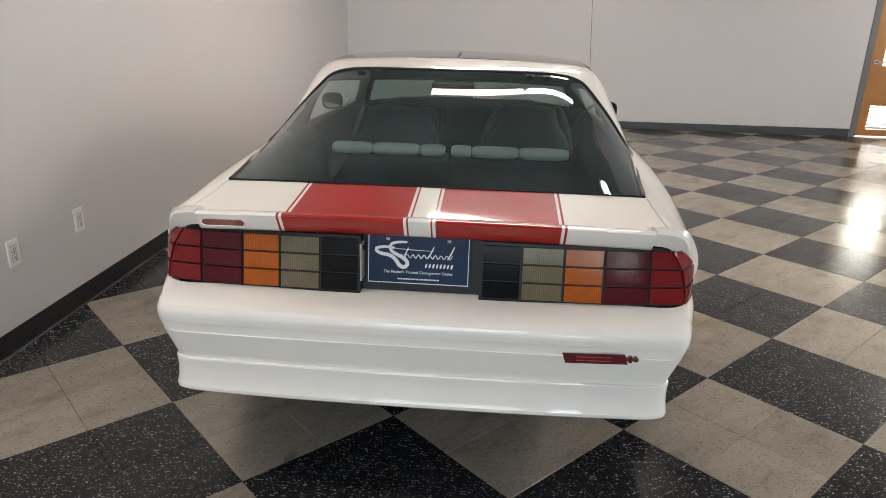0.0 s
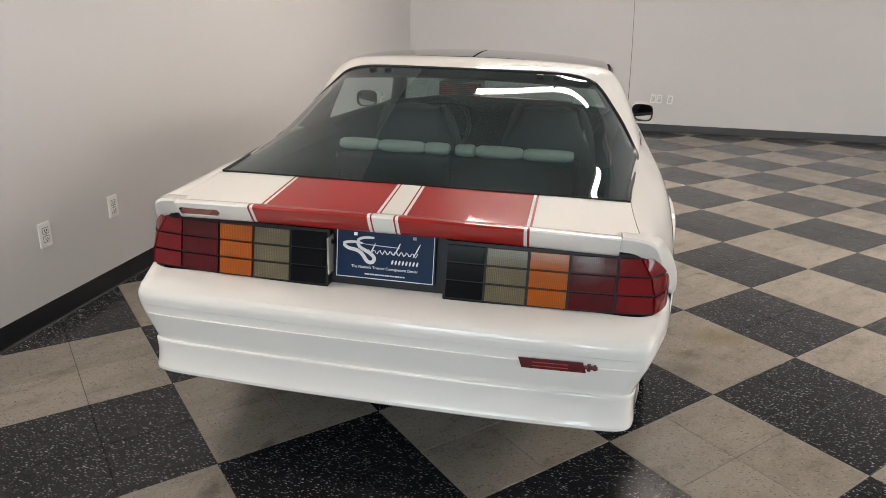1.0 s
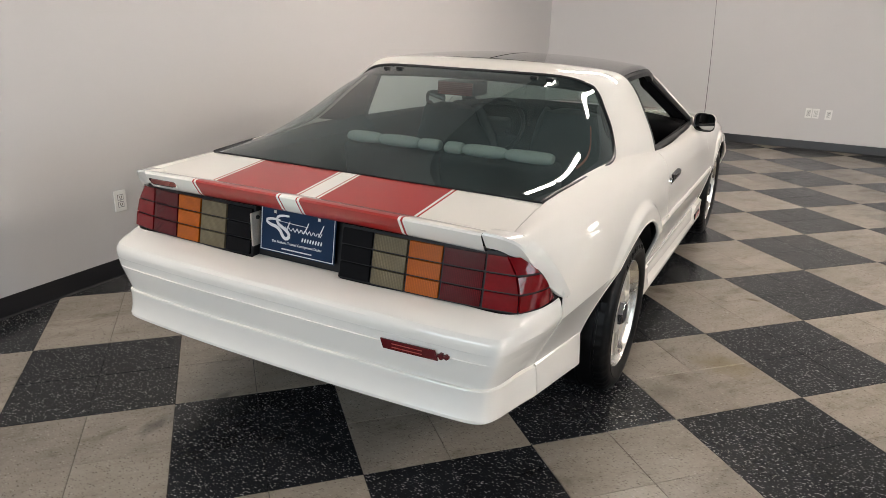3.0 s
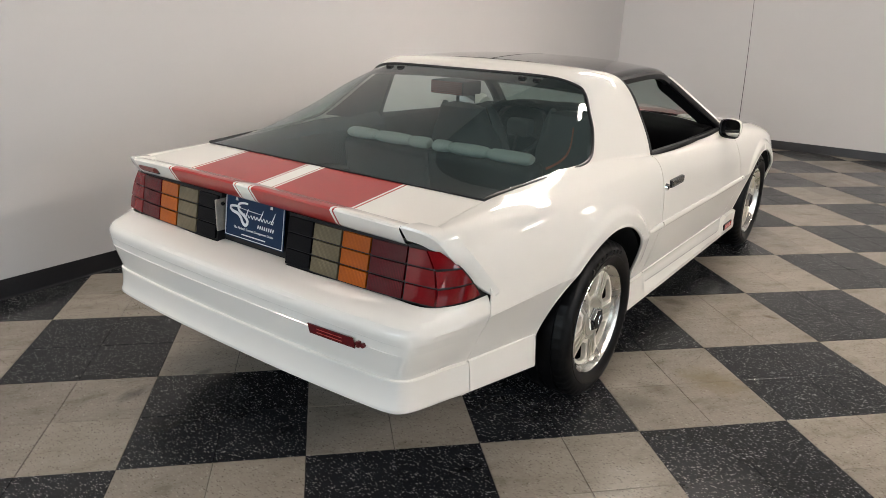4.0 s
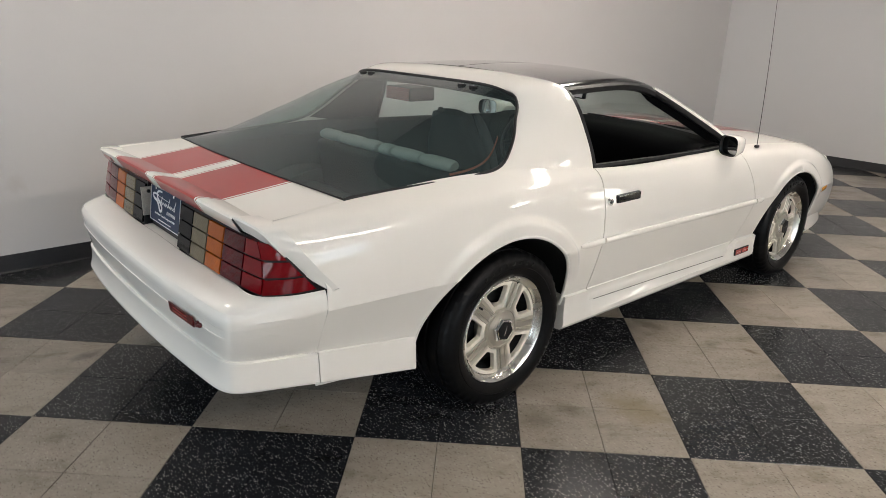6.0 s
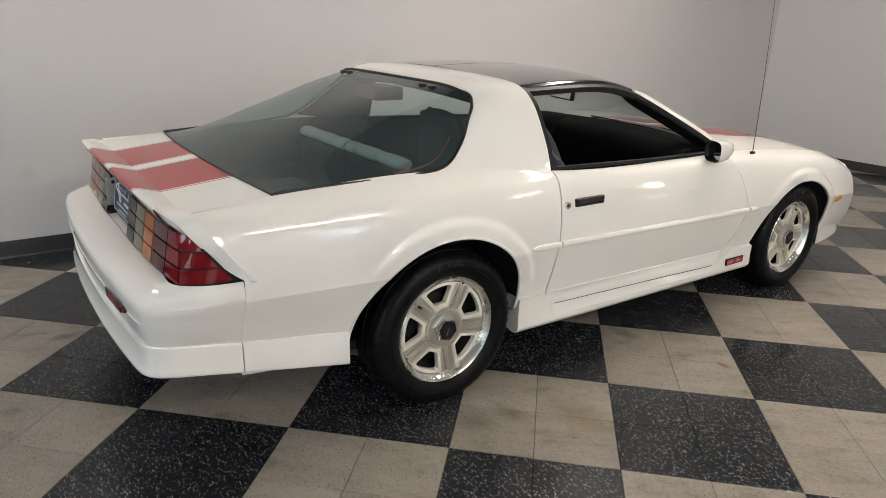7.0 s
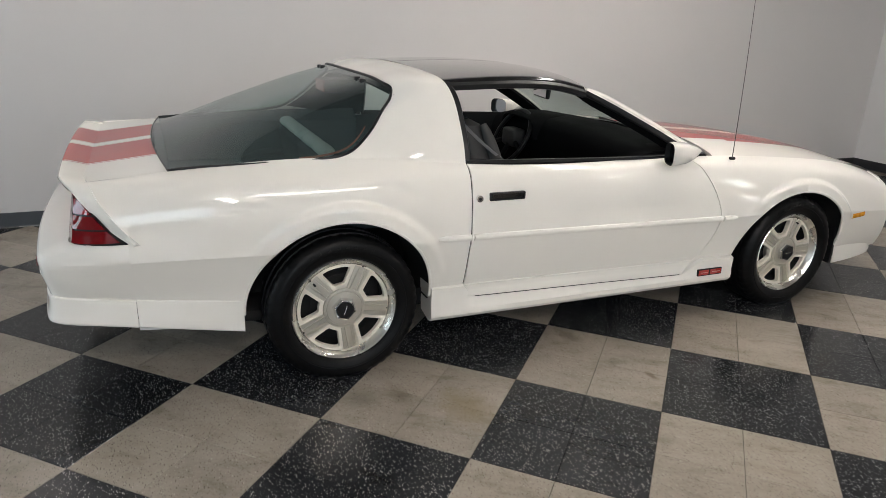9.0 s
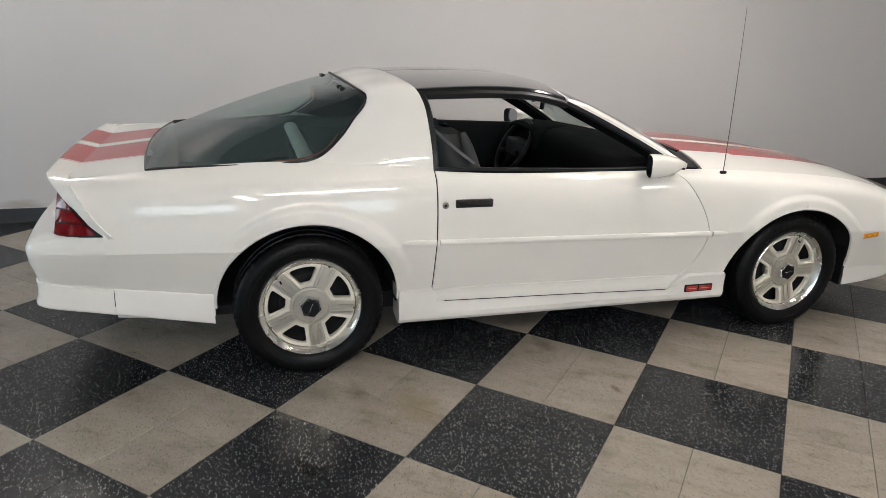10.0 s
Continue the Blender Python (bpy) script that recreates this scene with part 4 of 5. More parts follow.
for x in np.arange(0.022, 0.104, 0.0108):
    strip_shape("mark", [(x + 0.0035, -0.010), (x + 0.0015, -0.0165), (x, -0.023)], 0.0058, WHITE_INK, plate)
for x in np.arange(-0.060, 0.058, 0.0078):
    part("mark", box((x, -0.0026, -0.0610), (x + 0.0056, -0.0012, -0.0570)), WHITE_INK, plate)
words = bpy.data.curves.new("lettering", "FONT")
words.body, words.size, words.align_x, words.extrude = "The Nation's Trusted Consignment Dealer", 0.0118, "CENTER", 0.0004
text = new("lettering", words)
text.data.materials.append(WHITE_INK)
text.parent = plate
text.matrix_basis = pose(0.0, -0.0022, -0.042, 90, 0, 0)
for x in (-0.09, 0.09):
    for z in (0.060,):
        part("bolt", box((x - 0.006, -0.006, z - 0.006), (x + 0.006, -0.001, z + 0.006), 0.002), CHROME, plate)

# ---- rear bumper ----
plan = along([(0.0, -1.128), (0.30, -1.122), (0.55, -1.106), (0.68, -1.093), (0.735, -1.083), (0.768, -1.066), (0.786, -1.030), (0.800, -0.96), (0.814, -0.870), (0.826, -0.7785)], 90)
turn = np.gradient(plan, axis=0)
turn /= np.linalg.norm(turn, axis=1)[:, None]
outward = np.c_[turn[:, 1], -turn[:, 0]]
inward = np.clip((plan[:, 1] + 0.93) / -0.16, 0, 1)
low = np.clip((plan[:, 1] + 1.06) / 0.28, 0, 1)
BUMPER = [(0.0, 0.588, 0.0), (-0.0008, 0.580, 0.0), (-0.0014, 0.5708, 0.0), (-0.0026, 0.5692, 0.0), (-0.0030, 0.567, 0.0), (-0.0040, 0.544, 0.0), (-0.0038, 0.5412, 0.0), (-0.0014, 0.5396, 0.0), (-0.0014, 0.5375, 0.0), (-0.0026, 0.533, 0.0),
          (-0.0072, 0.51, -0.2), (-0.0160, 0.466, -0.6), (-0.0190, 0.4505, -1.0), (-0.0188, 0.4485, -1.0), (-0.0120, 0.4465, -1.0), (-0.0108, 0.443, -1.0), (-0.0118, 0.43, -1.0), (-0.0118, 0.412, -1.0), (-0.009, 0.385, -1.0), (-0.004, 0.366, -1.0), (0.0, 0.356, -1.0), (0.0, 0.347, -1.0), (-0.008, 0.340, -1.0), (-0.03, 0.338, -1.0), (-0.14, 0.350, -0.6)]


def skirt_x(y, share):
    """Half width of the lower body behind the wheel, from its crease (share 0) down to the lip (share 1)."""
    top = np.interp(y, [-1.06, -0.775, -0.375], [0.716, 0.767, 0.797])
    lip = np.interp(y, [-1.06, -0.775, -0.375], [0.734, 0.784, 0.812])
    return top + (lip - top) * share


ledge = along([(0.0, tail_y(0, 0.656)), (0.35, tail_y(0.35, 0.656)), (0.65, tail_y(0.65, 0.656)), (0.755, tail_y(0.755, 0.656)), (0.785, -0.915), (0.806, -0.85), (0.818, -0.7785)], 90)
rows = []
for q, z in ((1.06, 0.650), (1.0, 0.6555), (0.8, 0.6525), (0.5, 0.644), (0.24, 0.632), (0.10, 0.6195), (0.035, 0.608), (0.008, 0.5985)):
    at = plan * (1 - q) + ledge * q
    far = plan[:, 1] > -1.03
    w = np.clip((plan[far, 1] + 1.02) / 0.20, 0, 1)
    w = w * w * (3 - 2 * w)
    at[far, 0] = at[far, 0] * (1 - w) + (flank_x(at[far, 1], np.full(far.sum(), z)) - 0.002 - 0.014 * q) * w
    rows.append(np.c_[at, z + 0.016 * np.clip(1 - (at[:, 0] / 0.75) ** 2, 0, 1) * (1 - q) ** 2])
for off, z, sink in BUMPER:
    o = off * np.where(z > 0.6, inward * 0.93 + 0.07, 1.0) if z > 0.6 else np.full(90, off) * (0.45 + 0.55 * inward)
    if 0.535 < z < 0.575:
        # the strip's groove ends short of the corner
        groove = np.clip((0.752 - plan[:, 0]) / 0.02, 0, 1)
        o = o * groove + np.interp(z, [0.533, 0.588], [-0.0026, 0.0]) * (1 - groove)
    zz = z + sink * 0.035 * low
    zz = np.where(z > 0.6, z - (z - 0.588) * 0.15 * (1 - inward), zz)
    zz = np.broadcast_to(zz, (90,))
    at = plan + outward * np.reshape(o, (-1, 1))
    # the lower bumper is narrower than its ledge
    at[:, 0] *= 1 - np.interp(z, [0.34, 0.45, 0.52, 0.575], [0.052, 0.046, 0.022, 0.0])
    # towards the seam the bumper runs flush with the flank above the crease and with the skirt below it
    w = np.clip((plan[:, 1] + 1.05) / 0.22, 0, 1)
    w = w * w * (3 - 2 * w)
    far = plan[:, 1] > -1.052
    target = at[:, 0].copy()
    if z > 0.451:
        target[far] = np.maximum(flank_x(at[far, 1], np.maximum(zz[far], 0.31)) - 0.001, skirt_x(at[far, 1], 0.0))
    else:
        tuck = -0.004 if z > 0.446 and z < 0.4482 else (-0.03 if off <= -0.14 else min(0, off) * 0.4 if z < 0.345 else 0)
        proud = 0.006 * np.clip((z - 0.36) / 0.06, 0, 1) if z < 0.446 else 0.0
        target[far] = skirt_x(at[far, 1], np.clip((0.4505 - z) / 0.10, 0, 1)) + tuck + proud
    at[:, 0] = at[:, 0] * (1 - w) + target * w
    zz = zz + 0.016 * np.clip(1 - (at[:, 0] / 0.75) ** 2, 0, 1) * (1 if z < 0.625 else 0.3)
    rows.append(np.c_[at, zz])
half = np.array(rows)
bump = np.concatenate([half[:, :0:-1] * (-1, 1, 1), half], 1)
sheet("rear_bumper", [bump], PAINT, car, "white moulded rear bumper with a flared lower lip", out=(0, -0.9, 0.48), sharp=0.32)
EMBLEM = mottled("dark_red_badge", (0.10, 0.006, 0.008), rough=0.25)
ex = np.linspace(0.417, 0.590, 10)
at_y = -1.1145 + 0.075 * (ex - 0.417) ** 1.15
badge = sheet("badge", [np.stack([np.c_[ex + 0.010 * (1 - k), at_y - 0.0015, np.full(10, 0.5335 + 0.029 * k)] for k in np.linspace(0, 1, 4)])], EMBLEM, car, "dark red emblem let into the bumper strip", thick=-0.004)
for k in (0.25, 0.62):
    sheet("badge_line", [np.stack([np.c_[ex[2:-2], at_y[2:-2] - 0.0062, np.full(6, 0.5335 + 0.029 * (k + d))] for d in (0.0, 0.10)])], BADGE_RED, badge)
tail_bm = bmesh.new()
add_box(tail_bm, (0.594, -1.106, 0.542), (0.630, -1.094, 0.550), 0.002)
add_box(tail_bm, (0.602, -1.107, 0.537), (0.612, -1.095, 0.556), 0.002)
add_box(tail_bm, (0.618, -1.105, 0.539), (0.626, -1.094, 0.554), 0.002)
part("badge_tail", tail_bm, EMBLEM, car)

# ---- skirts under the doors and behind the rear wheels ----
for side in (False, True):
    yy = np.linspace(-0.775, -0.390, 16)
    bot, cre = np.interp(yy, [-0.775, -0.375], [0.302, 0.237]), np.interp(yy, [-0.775, -0.375], [0.4145, 0.372])
    prof = []
    for y, b0, c0 in zip(yy, bot, cre):
        x, e = skirt_x(y, 0.0), skirt_x(y, 1.0)
        prof.append([(x - 0.040, y, c0 + 0.010), (x - 0.006, y, c0 + 0.004), (x + 0.004, y, c0 + 0.001), (x + 0.007, y, c0 - 0.003), (x + 0.006 + (e - x) * 0.3, y, c0 * 0.7 + b0 * 0.3), (x + 0.003 + (e - x) * 0.65, y, c0 * 0.35 + b0 * 0.65), (e, y, b0 + 0.016), (e - 0.001, y, b0 + 0.006), (e - 0.006, y, b0 + 0.001), (e - 0.016, y, b0), (e - 0.05, y, b0 + 0.008), (e - 0.06, y, c0 - 0.01)])
    ring = np.array(prof)
    v, f = grid(ring, closed=True)
    m = ring.shape[1]
    f = f + [tuple(range(m)), tuple((len(yy) - 1) * m + k for k in range(m))[::-1]]
    sheet("quarter_skirt", [(v, f)], PAINT, car, mirror=side, sharp=0.5)
    yy = np.r_[np.linspace(0.405, 0.63, 34), np.linspace(0.66, 1.74, 20), np.linspace(1.78, 2.135, 16)]
    prof = []
    for y in yy:
        near = np.clip((0.618 - y) / 0.065, 0, 1)
        end = near * near * (3 - 2 * near) + np.clip((y - 1.80) / 0.12, 0, 1) ** 1.2
        end = min(end, 1)
        gap_z = np.interp(y, [0.57, 1.16, 1.81], [0.284, 0.273, 0.257])
        top = gap_z - 0.002 + (np.interp(y, [0.41, 2.13], [0.347, 0.326]) - gap_z) * end
        b0 = np.interp(y, [0.40, 2.14], [0.180, 0.186])
        x = np.interp(y, [0.40, 0.9, 2.14], [0.845, 0.855, 0.872])
        xt = x - 0.010 + 0.014 * end
        prof.append([(xt - 0.05, y, top + 0.006), (xt - 0.012, y, top + 0.003), (xt, y, top - 0.004), (x + 0.002, y, top * 0.55 + b0 * 0.45), (x + 0.006, y, b0 + 0.045), (x + 0.004, y, b0 + 0.022), (x - 0.010, y, b0 + 0.004), (x - 0.035, y, b0), (x - 0.12, y, b0 + 0.02), (x - 0.14, y, top)])
    ring = np.array(prof)
    v, f = grid(ring, closed=True)
    m = ring.shape[1]
    f = f + [tuple(range(m)), tuple((len(yy) - 1) * m + k for k in range(m))[::-1]]
    skirt = sheet("side_skirt", [(v, f)], PAINT, car, "white sill skirt with a small red emblem", mirror=side, sharp=0.5)
    sg = -1 if side else 1
    mark = part("badge", box((0.868, 1.900, 0.2385), (0.8795, 2.062, 0.2765), 0.003), BLACK, skirt, "dark sill emblem with two red figures")
    for a, b in ((1.906, 1.972), (1.982, 2.056)):
        part("badge_fill", box((0.8790, a, 0.2445), (0.8808, b, 0.2715), 0.0008), BADGE_RED, skirt)
        part("badge_edge", box((0.8790, a + 0.012, 0.2560), (0.8813, b - 0.008, 0.2590)), BADGE_PALE, skirt)
    if side:
        for o in skirt.children:
            o.matrix_basis = Matrix.Diagonal((-1, 1, 1, 1))
    gy = np.linspace(0.62, 1.79, 20)
    gap = np.c_[np.interp(gy, [0.40, 0.9, 2.14], [0.845, 0.855, 0.872]) - 0.004, gy, np.interp(gy, [0.57, 1.16, 1.81], [0.2840, 0.2730, 0.2570])]
    # dark bar along the door's foot; its colour is the gap's shade
    sheet("door_gap", [tube(gap, 0.0018, 6)], SHADOW, car, mirror=side)
    # moulding along the door's foot: a lit ledge, a hollow below it, its front end raked
    rows = []
    for k in np.linspace(0, 1, 40):
        yt, yb = 0.5625 + (1.856 - 0.5625) * k, 0.5625 + (1.800 - 0.5625) * k
        zt, zb = np.interp(yt, [0.57, 1.86], [0.344, 0.327]), np.interp(yb, [0.57, 1.16, 1.81], [0.2865, 0.2755, 0.2595])
        fx = flank_x([yt], [zt])[0]
        dip = 0.0045 * (1 - k) ** 1.5
        low = np.interp(yb, [0.40, 0.9, 2.14], [0.845, 0.855, 0.872]) + 0.001
        rows.append([(fx - 0.006, yt, zt + 0.0035), (fx + 0.0035, yt, zt + 0.0025), (fx + 0.0065, yt, zt), (fx + 0.0060 - dip * 0.6, yt * 0.9 + yb * 0.1, zt * 0.88 + zb * 0.12),
                     ((fx + low) / 2 + 0.003 - dip, (yt + yb) / 2, (zt + zb) / 2), (low, yb, zb + 0.006), (low - 0.001, yb, zb + 0.001), (low - 0.012, yb, zb)])
    sheet("door_moulding", [np.array(rows)], PAINT, car, mirror=side, thick=0.003, out=(0, 1.2, 0.35), sharp=0.5)
    # rub strip along the flank, in three lengths
    for a, b in ((0.405, 0.556), (0.572, 1.966), (1.984, 2.075)):
        yy = np.linspace(a, b, max(6, int((b - a) / 0.04)))
        zz = np.interp(yy, [0.4, 2.075], [0.588, 0.556])
        s = np.interp(zz, np.linspace(0.5, 0.65, 4), np.linspace(0.5, 0.65, 4))
        base = np.array([flank_fast(np.array([[y]]), [0.333])[0, 0, 0] for y in yy])
        taper = np.ones(len(yy))
        if a < 0.41:
            taper = np.clip((yy - a + 0.012) / 0.05, 0, 1) ** 0.5
        if b > 2.0:
            taper = np.clip((b - yy + 0.012) / 0.05, 0, 1) ** 0.5
        g = np.array([[(x - 0.004 + d * t, y, z + h * t) for d, h in ((0.0, 0.016), (0.010, 0.013), (0.015, 0.004), (0.015, -0.004), (0.010, -0.013), (0.0, -0.016))] for x, y, z, t in zip(base, yy, zz, taper)])
        v, f = grid(g)
        f = f + [tuple(range(6)), tuple((len(yy) - 1) * 6 + k for k in range(6))[::-1]]
        sheet("rub_strip", [(v, f)], PAINT, car, mirror=side)
    # door handle and lock
    pull = part("door_handle", box((0.880, 0.640, 0.738), (0.9005, 0.812, 0.774), 0.006), BLACK, car, "black flap door handle")
    part("flap", box((0.899, 0.648, 0.748), (0.9035, 0.804, 0.772), 0.003), GLOSSBLACK, pull)
    lock = bmesh.new()
    bmesh.ops.create_cone(lock, cap_ends=True, segments=20, radius1=0.0165, radius2=0.0145, depth=0.012, matrix=Matrix.Translation((0.894, 0.592, 0.752)) @ Matrix.Rotation(radians(90), 4, "Y"))
    lock_ob = part("door_lock", lock, CHROME, car)
    key = bmesh.new()
    bmesh.ops.create_cone(key, cap_ends=True, segments=16, radius1=0.007, radius2=0.006, depth=0.004, matrix=Matrix.Translation((0.9015, 0.592, 0.752)) @ Matrix.Rotation(radians(90), 4, "Y"))
    part("keyhole", key, BLACK, lock_ob)
    # amber side marker
    my = np.linspace(2.985, 3.106, 8)
    rows = []
    for d, z0, z1 in ((-0.004, 0.473, 0.473), (0.003, 0.473, 0.473), (0.006, 0.477, 0.477), (0.006, 0.496, 0.496), (0.003, 0.500, 0.500), (-0.004, 0.500, 0.500)):
        zz = np.linspace(z0, z1 + 0.003, 8)
        rows.append(np.c_[flank_x(my, np.full(8, 0.487)) + d, my, zz])
    sheet("side_marker", [np.array(rows)], MARKER, car, "amber side marker lamp", mirror=side, out=(0, 3.0, 0.48))
    if side:
        for o in (pull, lock_ob):
            o.matrix_basis = Matrix.Diagonal((-1, 1, 1, 1))

# ---- roof panels, pillars, windscreen ----
ROOF_SIDE = spl([(0.50, 0.622, 1.212), (0.70, 0.618, 1.224), (0.95, 0.612, 1.228), (1.12, 0.606, 1.214), (1.262, 0.600, 1.182)])
ROOF_MID = spl([(0.49, 1.250), (0.70, 1.260), (0.95, 1.261), (1.12, 1.253), (1.262, 1.234)])


def roof_row(y, lo, hi, n, rise=0.0):
    sx, sz = ROOF_SIDE(y)[0]
    mz = ROOF_MID(y)[0][0]
    x = np.linspace(lo, hi, n)
    return np.c_[x * sx, np.full(n, y), mz + (sz - mz) * np.abs(x) ** 2.4 + rise]


ys = np.linspace(0.497, 1.262, 26)
for a, b in ((0.010, 1.0), (-1.0, -0.010)):
    g = np.array([roof_row(y, a, b, 24, 0.004) for y in ys])
    outer = g[:, -1] if a > 0 else g[:, 0]
    drop = np.stack([outer, outer + (0.010 if a > 0 else -0.010, 0, -0.010), outer + (0.012 if a > 0 else -0.012, 0, -0.028)], 1)
    sheet("roof_panel", [g, drop], GLOSSBLACK, car, "gloss black lift-out roof panel", thick=0.012, out=(0, 0.9, 0.9))
bar = np.array([roof_row(y, -0.10, 0.10, 9, -0.010) for y in ys])
sheet("roof_bar", [bar], GLOSSBLACK, car, thick=0.03, out=(0, 0.9, 0.9))
header = np.array([roof_row(y, -1.0, 1.0, 41, 0.002) for y in (1.2635, 1.275, 1.29, 1.305)])
header[-1, :, 2] -= 0.006
sheet("windscreen_header", [header], PAINT, car, thick=0.02, out=(0, 0.9, 0.9))
PILLAR = [(0.611, 1.274, 1.177), (0.640, 1.40, 1.121), (0.688, 1.57, 1.036), (0.738, 1.72, 0.955), (0.788, 1.86, 0.872)]
for side in (False, True):
    p = along(PILLAR, 24)
    low = np.linspace(0, 1, 24)[:, None]
    rise = 0.25 + 0.75 * np.clip(low / 0.12, 0, 1) ** 0.6
    white = np.stack([p + (-0.034, 0.028, 0.012) * rise, p + (-0.014, 0.016, 0.014) * rise, p + (0.004, 0.002, 0.004) * rise, p + (0.006, -0.004, -0.006)], 1)
    sheet("windscreen_pillar", [white], PAINT, car, mirror=side, thick=0.012)
    black = np.stack([p + (0.005, -0.0045, -0.0065), p + (0.008, -0.013, -0.021), p + (0.002, -0.018, -0.030), p + (-0.03, -0.012, -0.030), p + (-0.034, 0.02, 0.0)], 1)
    sheet("window_channel", [black], BLACK, car, mirror=side)
    # the inner lining of the pillar, wider where it meets the roof
    wide = 0.35 + 0.75 * np.clip(low / 0.28, 0, 1) + 0.5 * np.clip((low - 0.75) / 0.25, 0, 1) ** 2
    q = along([(0.618, 1.10, 1.208), (0.614, 1.19, 1.198), *PILLAR], 24)
    inner = np.stack([q + (-0.012, -0.017, -0.030), q + (-0.040, -0.024, -0.048) * wide, q + (-0.062, -0.010, -0.046) * wide, q + (-0.078, 0.012, -0.022) * (wide * 0.5 + 0.5), q + (-0.060, 0.012, -0.012)], 1)
    sheet("pillar_lining", [inner], DASH, car, mirror=side, out=(0.75, 1.5, 1.1))
    rail = along([(0.636, 0.515, 1.196), (0.640, 0.70, 1.203), (0.636, 0.95, 1.206), (0.628, 1.12, 1.192), (0.616, 1.262, 1.160)], 24)
    g = np.stack([rail + (0.0, 0, 0.012), rail + (0.012, 0, 0.0), rail + (0.010, 0, -0.022), rail + (-0.02, 0, -0.026), rail + (-0.03, 0, 0.005)], 1)
    sheet("window_rail", [g], BLACK, car, mirror=side)
    d = along(DOOR_EDGE[:5], 20)
    g = np.stack([d + (-0.002, 0.001, 0), d + (0.002, 0.022, -0.002), d + (-0.016, 0.030, 0), d + (-0.05, 0.012, 0)], 1)
    sheet("pillar_trim", [g], BLACK, car, mirror=side)
    sill = along([(0.812, 0.566, 0.889), (0.812, 0.9, 0.880), (0.808, 1.3, 0.869), (0.798, 1.6, 0.863), (0.785, 1.80, 0.862)], 30)
    g = np.stack([sill + (0.004, 0, 0.0), sill + (0.0, 0, 0.012), sill + (-0.02, 0, 0.012), sill + (-0.024, 0, -0.03)], 1)
    sheet("window_sill_trim", [g], BLACK, car, mirror=side)

top_edge = np.array([roof_row(1.303, x, x, 1, -0.006)[0] for x in np.linspace(-0.94, 0.94, 25)])
base_edge = np.array([(x, 2.06 - 0.20 * (abs(x) / 0.77) ** 2.2, 0.905 - 0.045 * (abs(x) / 0.77) ** 2) for x in np.linspace(-0.77, 0.77, 25)])
k = np.linspace(0, 1, 16)[:, None, None]
screen = top_edge[None] * (1 - k) + base_edge[None] * k
screen[..., 2] += 0.022 * (4 * k[..., 0] * (1 - k[..., 0]))
sheet("windscreen", [screen], SCREEN, car, "clear raked windscreen", out=(0, 1.2, 0.7))
inner_base = base_edge[1:-1]
cowl = np.array([inner_base + (0, -0.03, -0.012), inner_base + (0, 0.02, -0.012), inner_base + (0, 0.09, -0.018), inner_base + (0, 0.13, -0.04)])
sheet("cowl_vent", [cowl], BLACK, car, thick=0.01)
for x in (-0.40, 0.15):
    arm = along([(x, 2.10, 0.884), (x + 0.15, 2.065, 0.890), (x + 0.30, 2.035, 0.890)], 12)
    sheet("wiper", [tube(arm, 0.007, 6)], BLACK, car)

# ---- bonnet with stripes, nose ----
hood_x = sorted({*np.round(np.linspace(-1, 1, 41), 3), *(round(s * e / 0.80, 4) for e in (0.05, 0.405) for s in (-1, 1))})
hood_y = np.linspace(0, 1, 26)
mid = spl([(0, 2.13, 0.888), (0.2, 2.40, 0.868), (0.45, 2.78, 0.834), (0.75, 3.22, 0.770), (1, 3.52, 0.686)])(hood_y)
rows = []
for i, t in enumerate(hood_y):
    yy = np.interp(t, [0, 1], [1.965, 3.40])
    e = flank_fast(np.array([[yy]]), [1.0])[0, 0]
    e = np.array([e[0] - 0.004, e[1], e[2] - 0.001])
    x = np.array(hood_x)
    f = np.abs(x) ** 2.2
    rows.append(np.c_[x * e[0], mid[i, 0] + (e[1] - mid[i, 0]) * f, mid[i, 1] + (e[2] - mid[i, 1]) * f ** 1.2])
def hood_slot(c):
    a = abs(c[0])
    return 1 if 0.05 < a < 0.405 else 0
sheet("bonnet", [np.array(rows)], [PAINT, RED], car, "white bonnet with two wide red stripes", slot=hood_slot, thick=0.012, out=(0, 2.7, 0.4))
nose_plan = along([(0.0, 3.60), (0.3, 3.585), (0.55, 3.53), (0.70, 3.45), (0.775, 3.36), (0.815, 3.22), (0.838, 3.05), (0.842, 2.958)], 60)
tn = np.gradient(nose_plan, axis=0)
tn /= np.linalg.norm(tn, axis=1)[:, None]
on = np.c_[-tn[:, 1], tn[:, 0]]
if (on[0] * (0, 1)).sum() < 0:
    on = -on
tail_in = np.clip((nose_plan[:, 1] - 2.95) / 0.40, 0, 1)
rows = []
for off, z, z2 in [(-0.10, 0.69, 0.37), (-0.03, 0.655, 0.365), (-0.005, 0.60, 0.36), (0.0, 0.56, 0.358), (-0.012, 0.48, 0.355), (-0.03, 0.40, 0.350), (-0.032, 0.345, 0.345), (-0.022, 0.33, 0.335), (-0.012, 0.28, 0.29), (0.004, 0.225, 0.215), (0.0, 0.205, 0.19), (-0.03, 0.20, 0.186), (-0.12, 0.215, 0.20)]:
    zz = z2 + (z - z2) * tail_in
    o = off * (0.3 + 0.7 * tail_in)
    rows.append(np.c_[nose_plan + on * o[:, None] + (0.0, 0.0), zz])
half = np.array(rows)
for side in (-1, 1):
    part("splash_flap", box((min(side * 0.60, side * 0.843), 2.936, 0.190), (max(side * 0.60, side * 0.843), 2.954, 0.44), 0.004), BLACK, car, "black rubber flap ahead of the front wheel" if side == 1 else "")
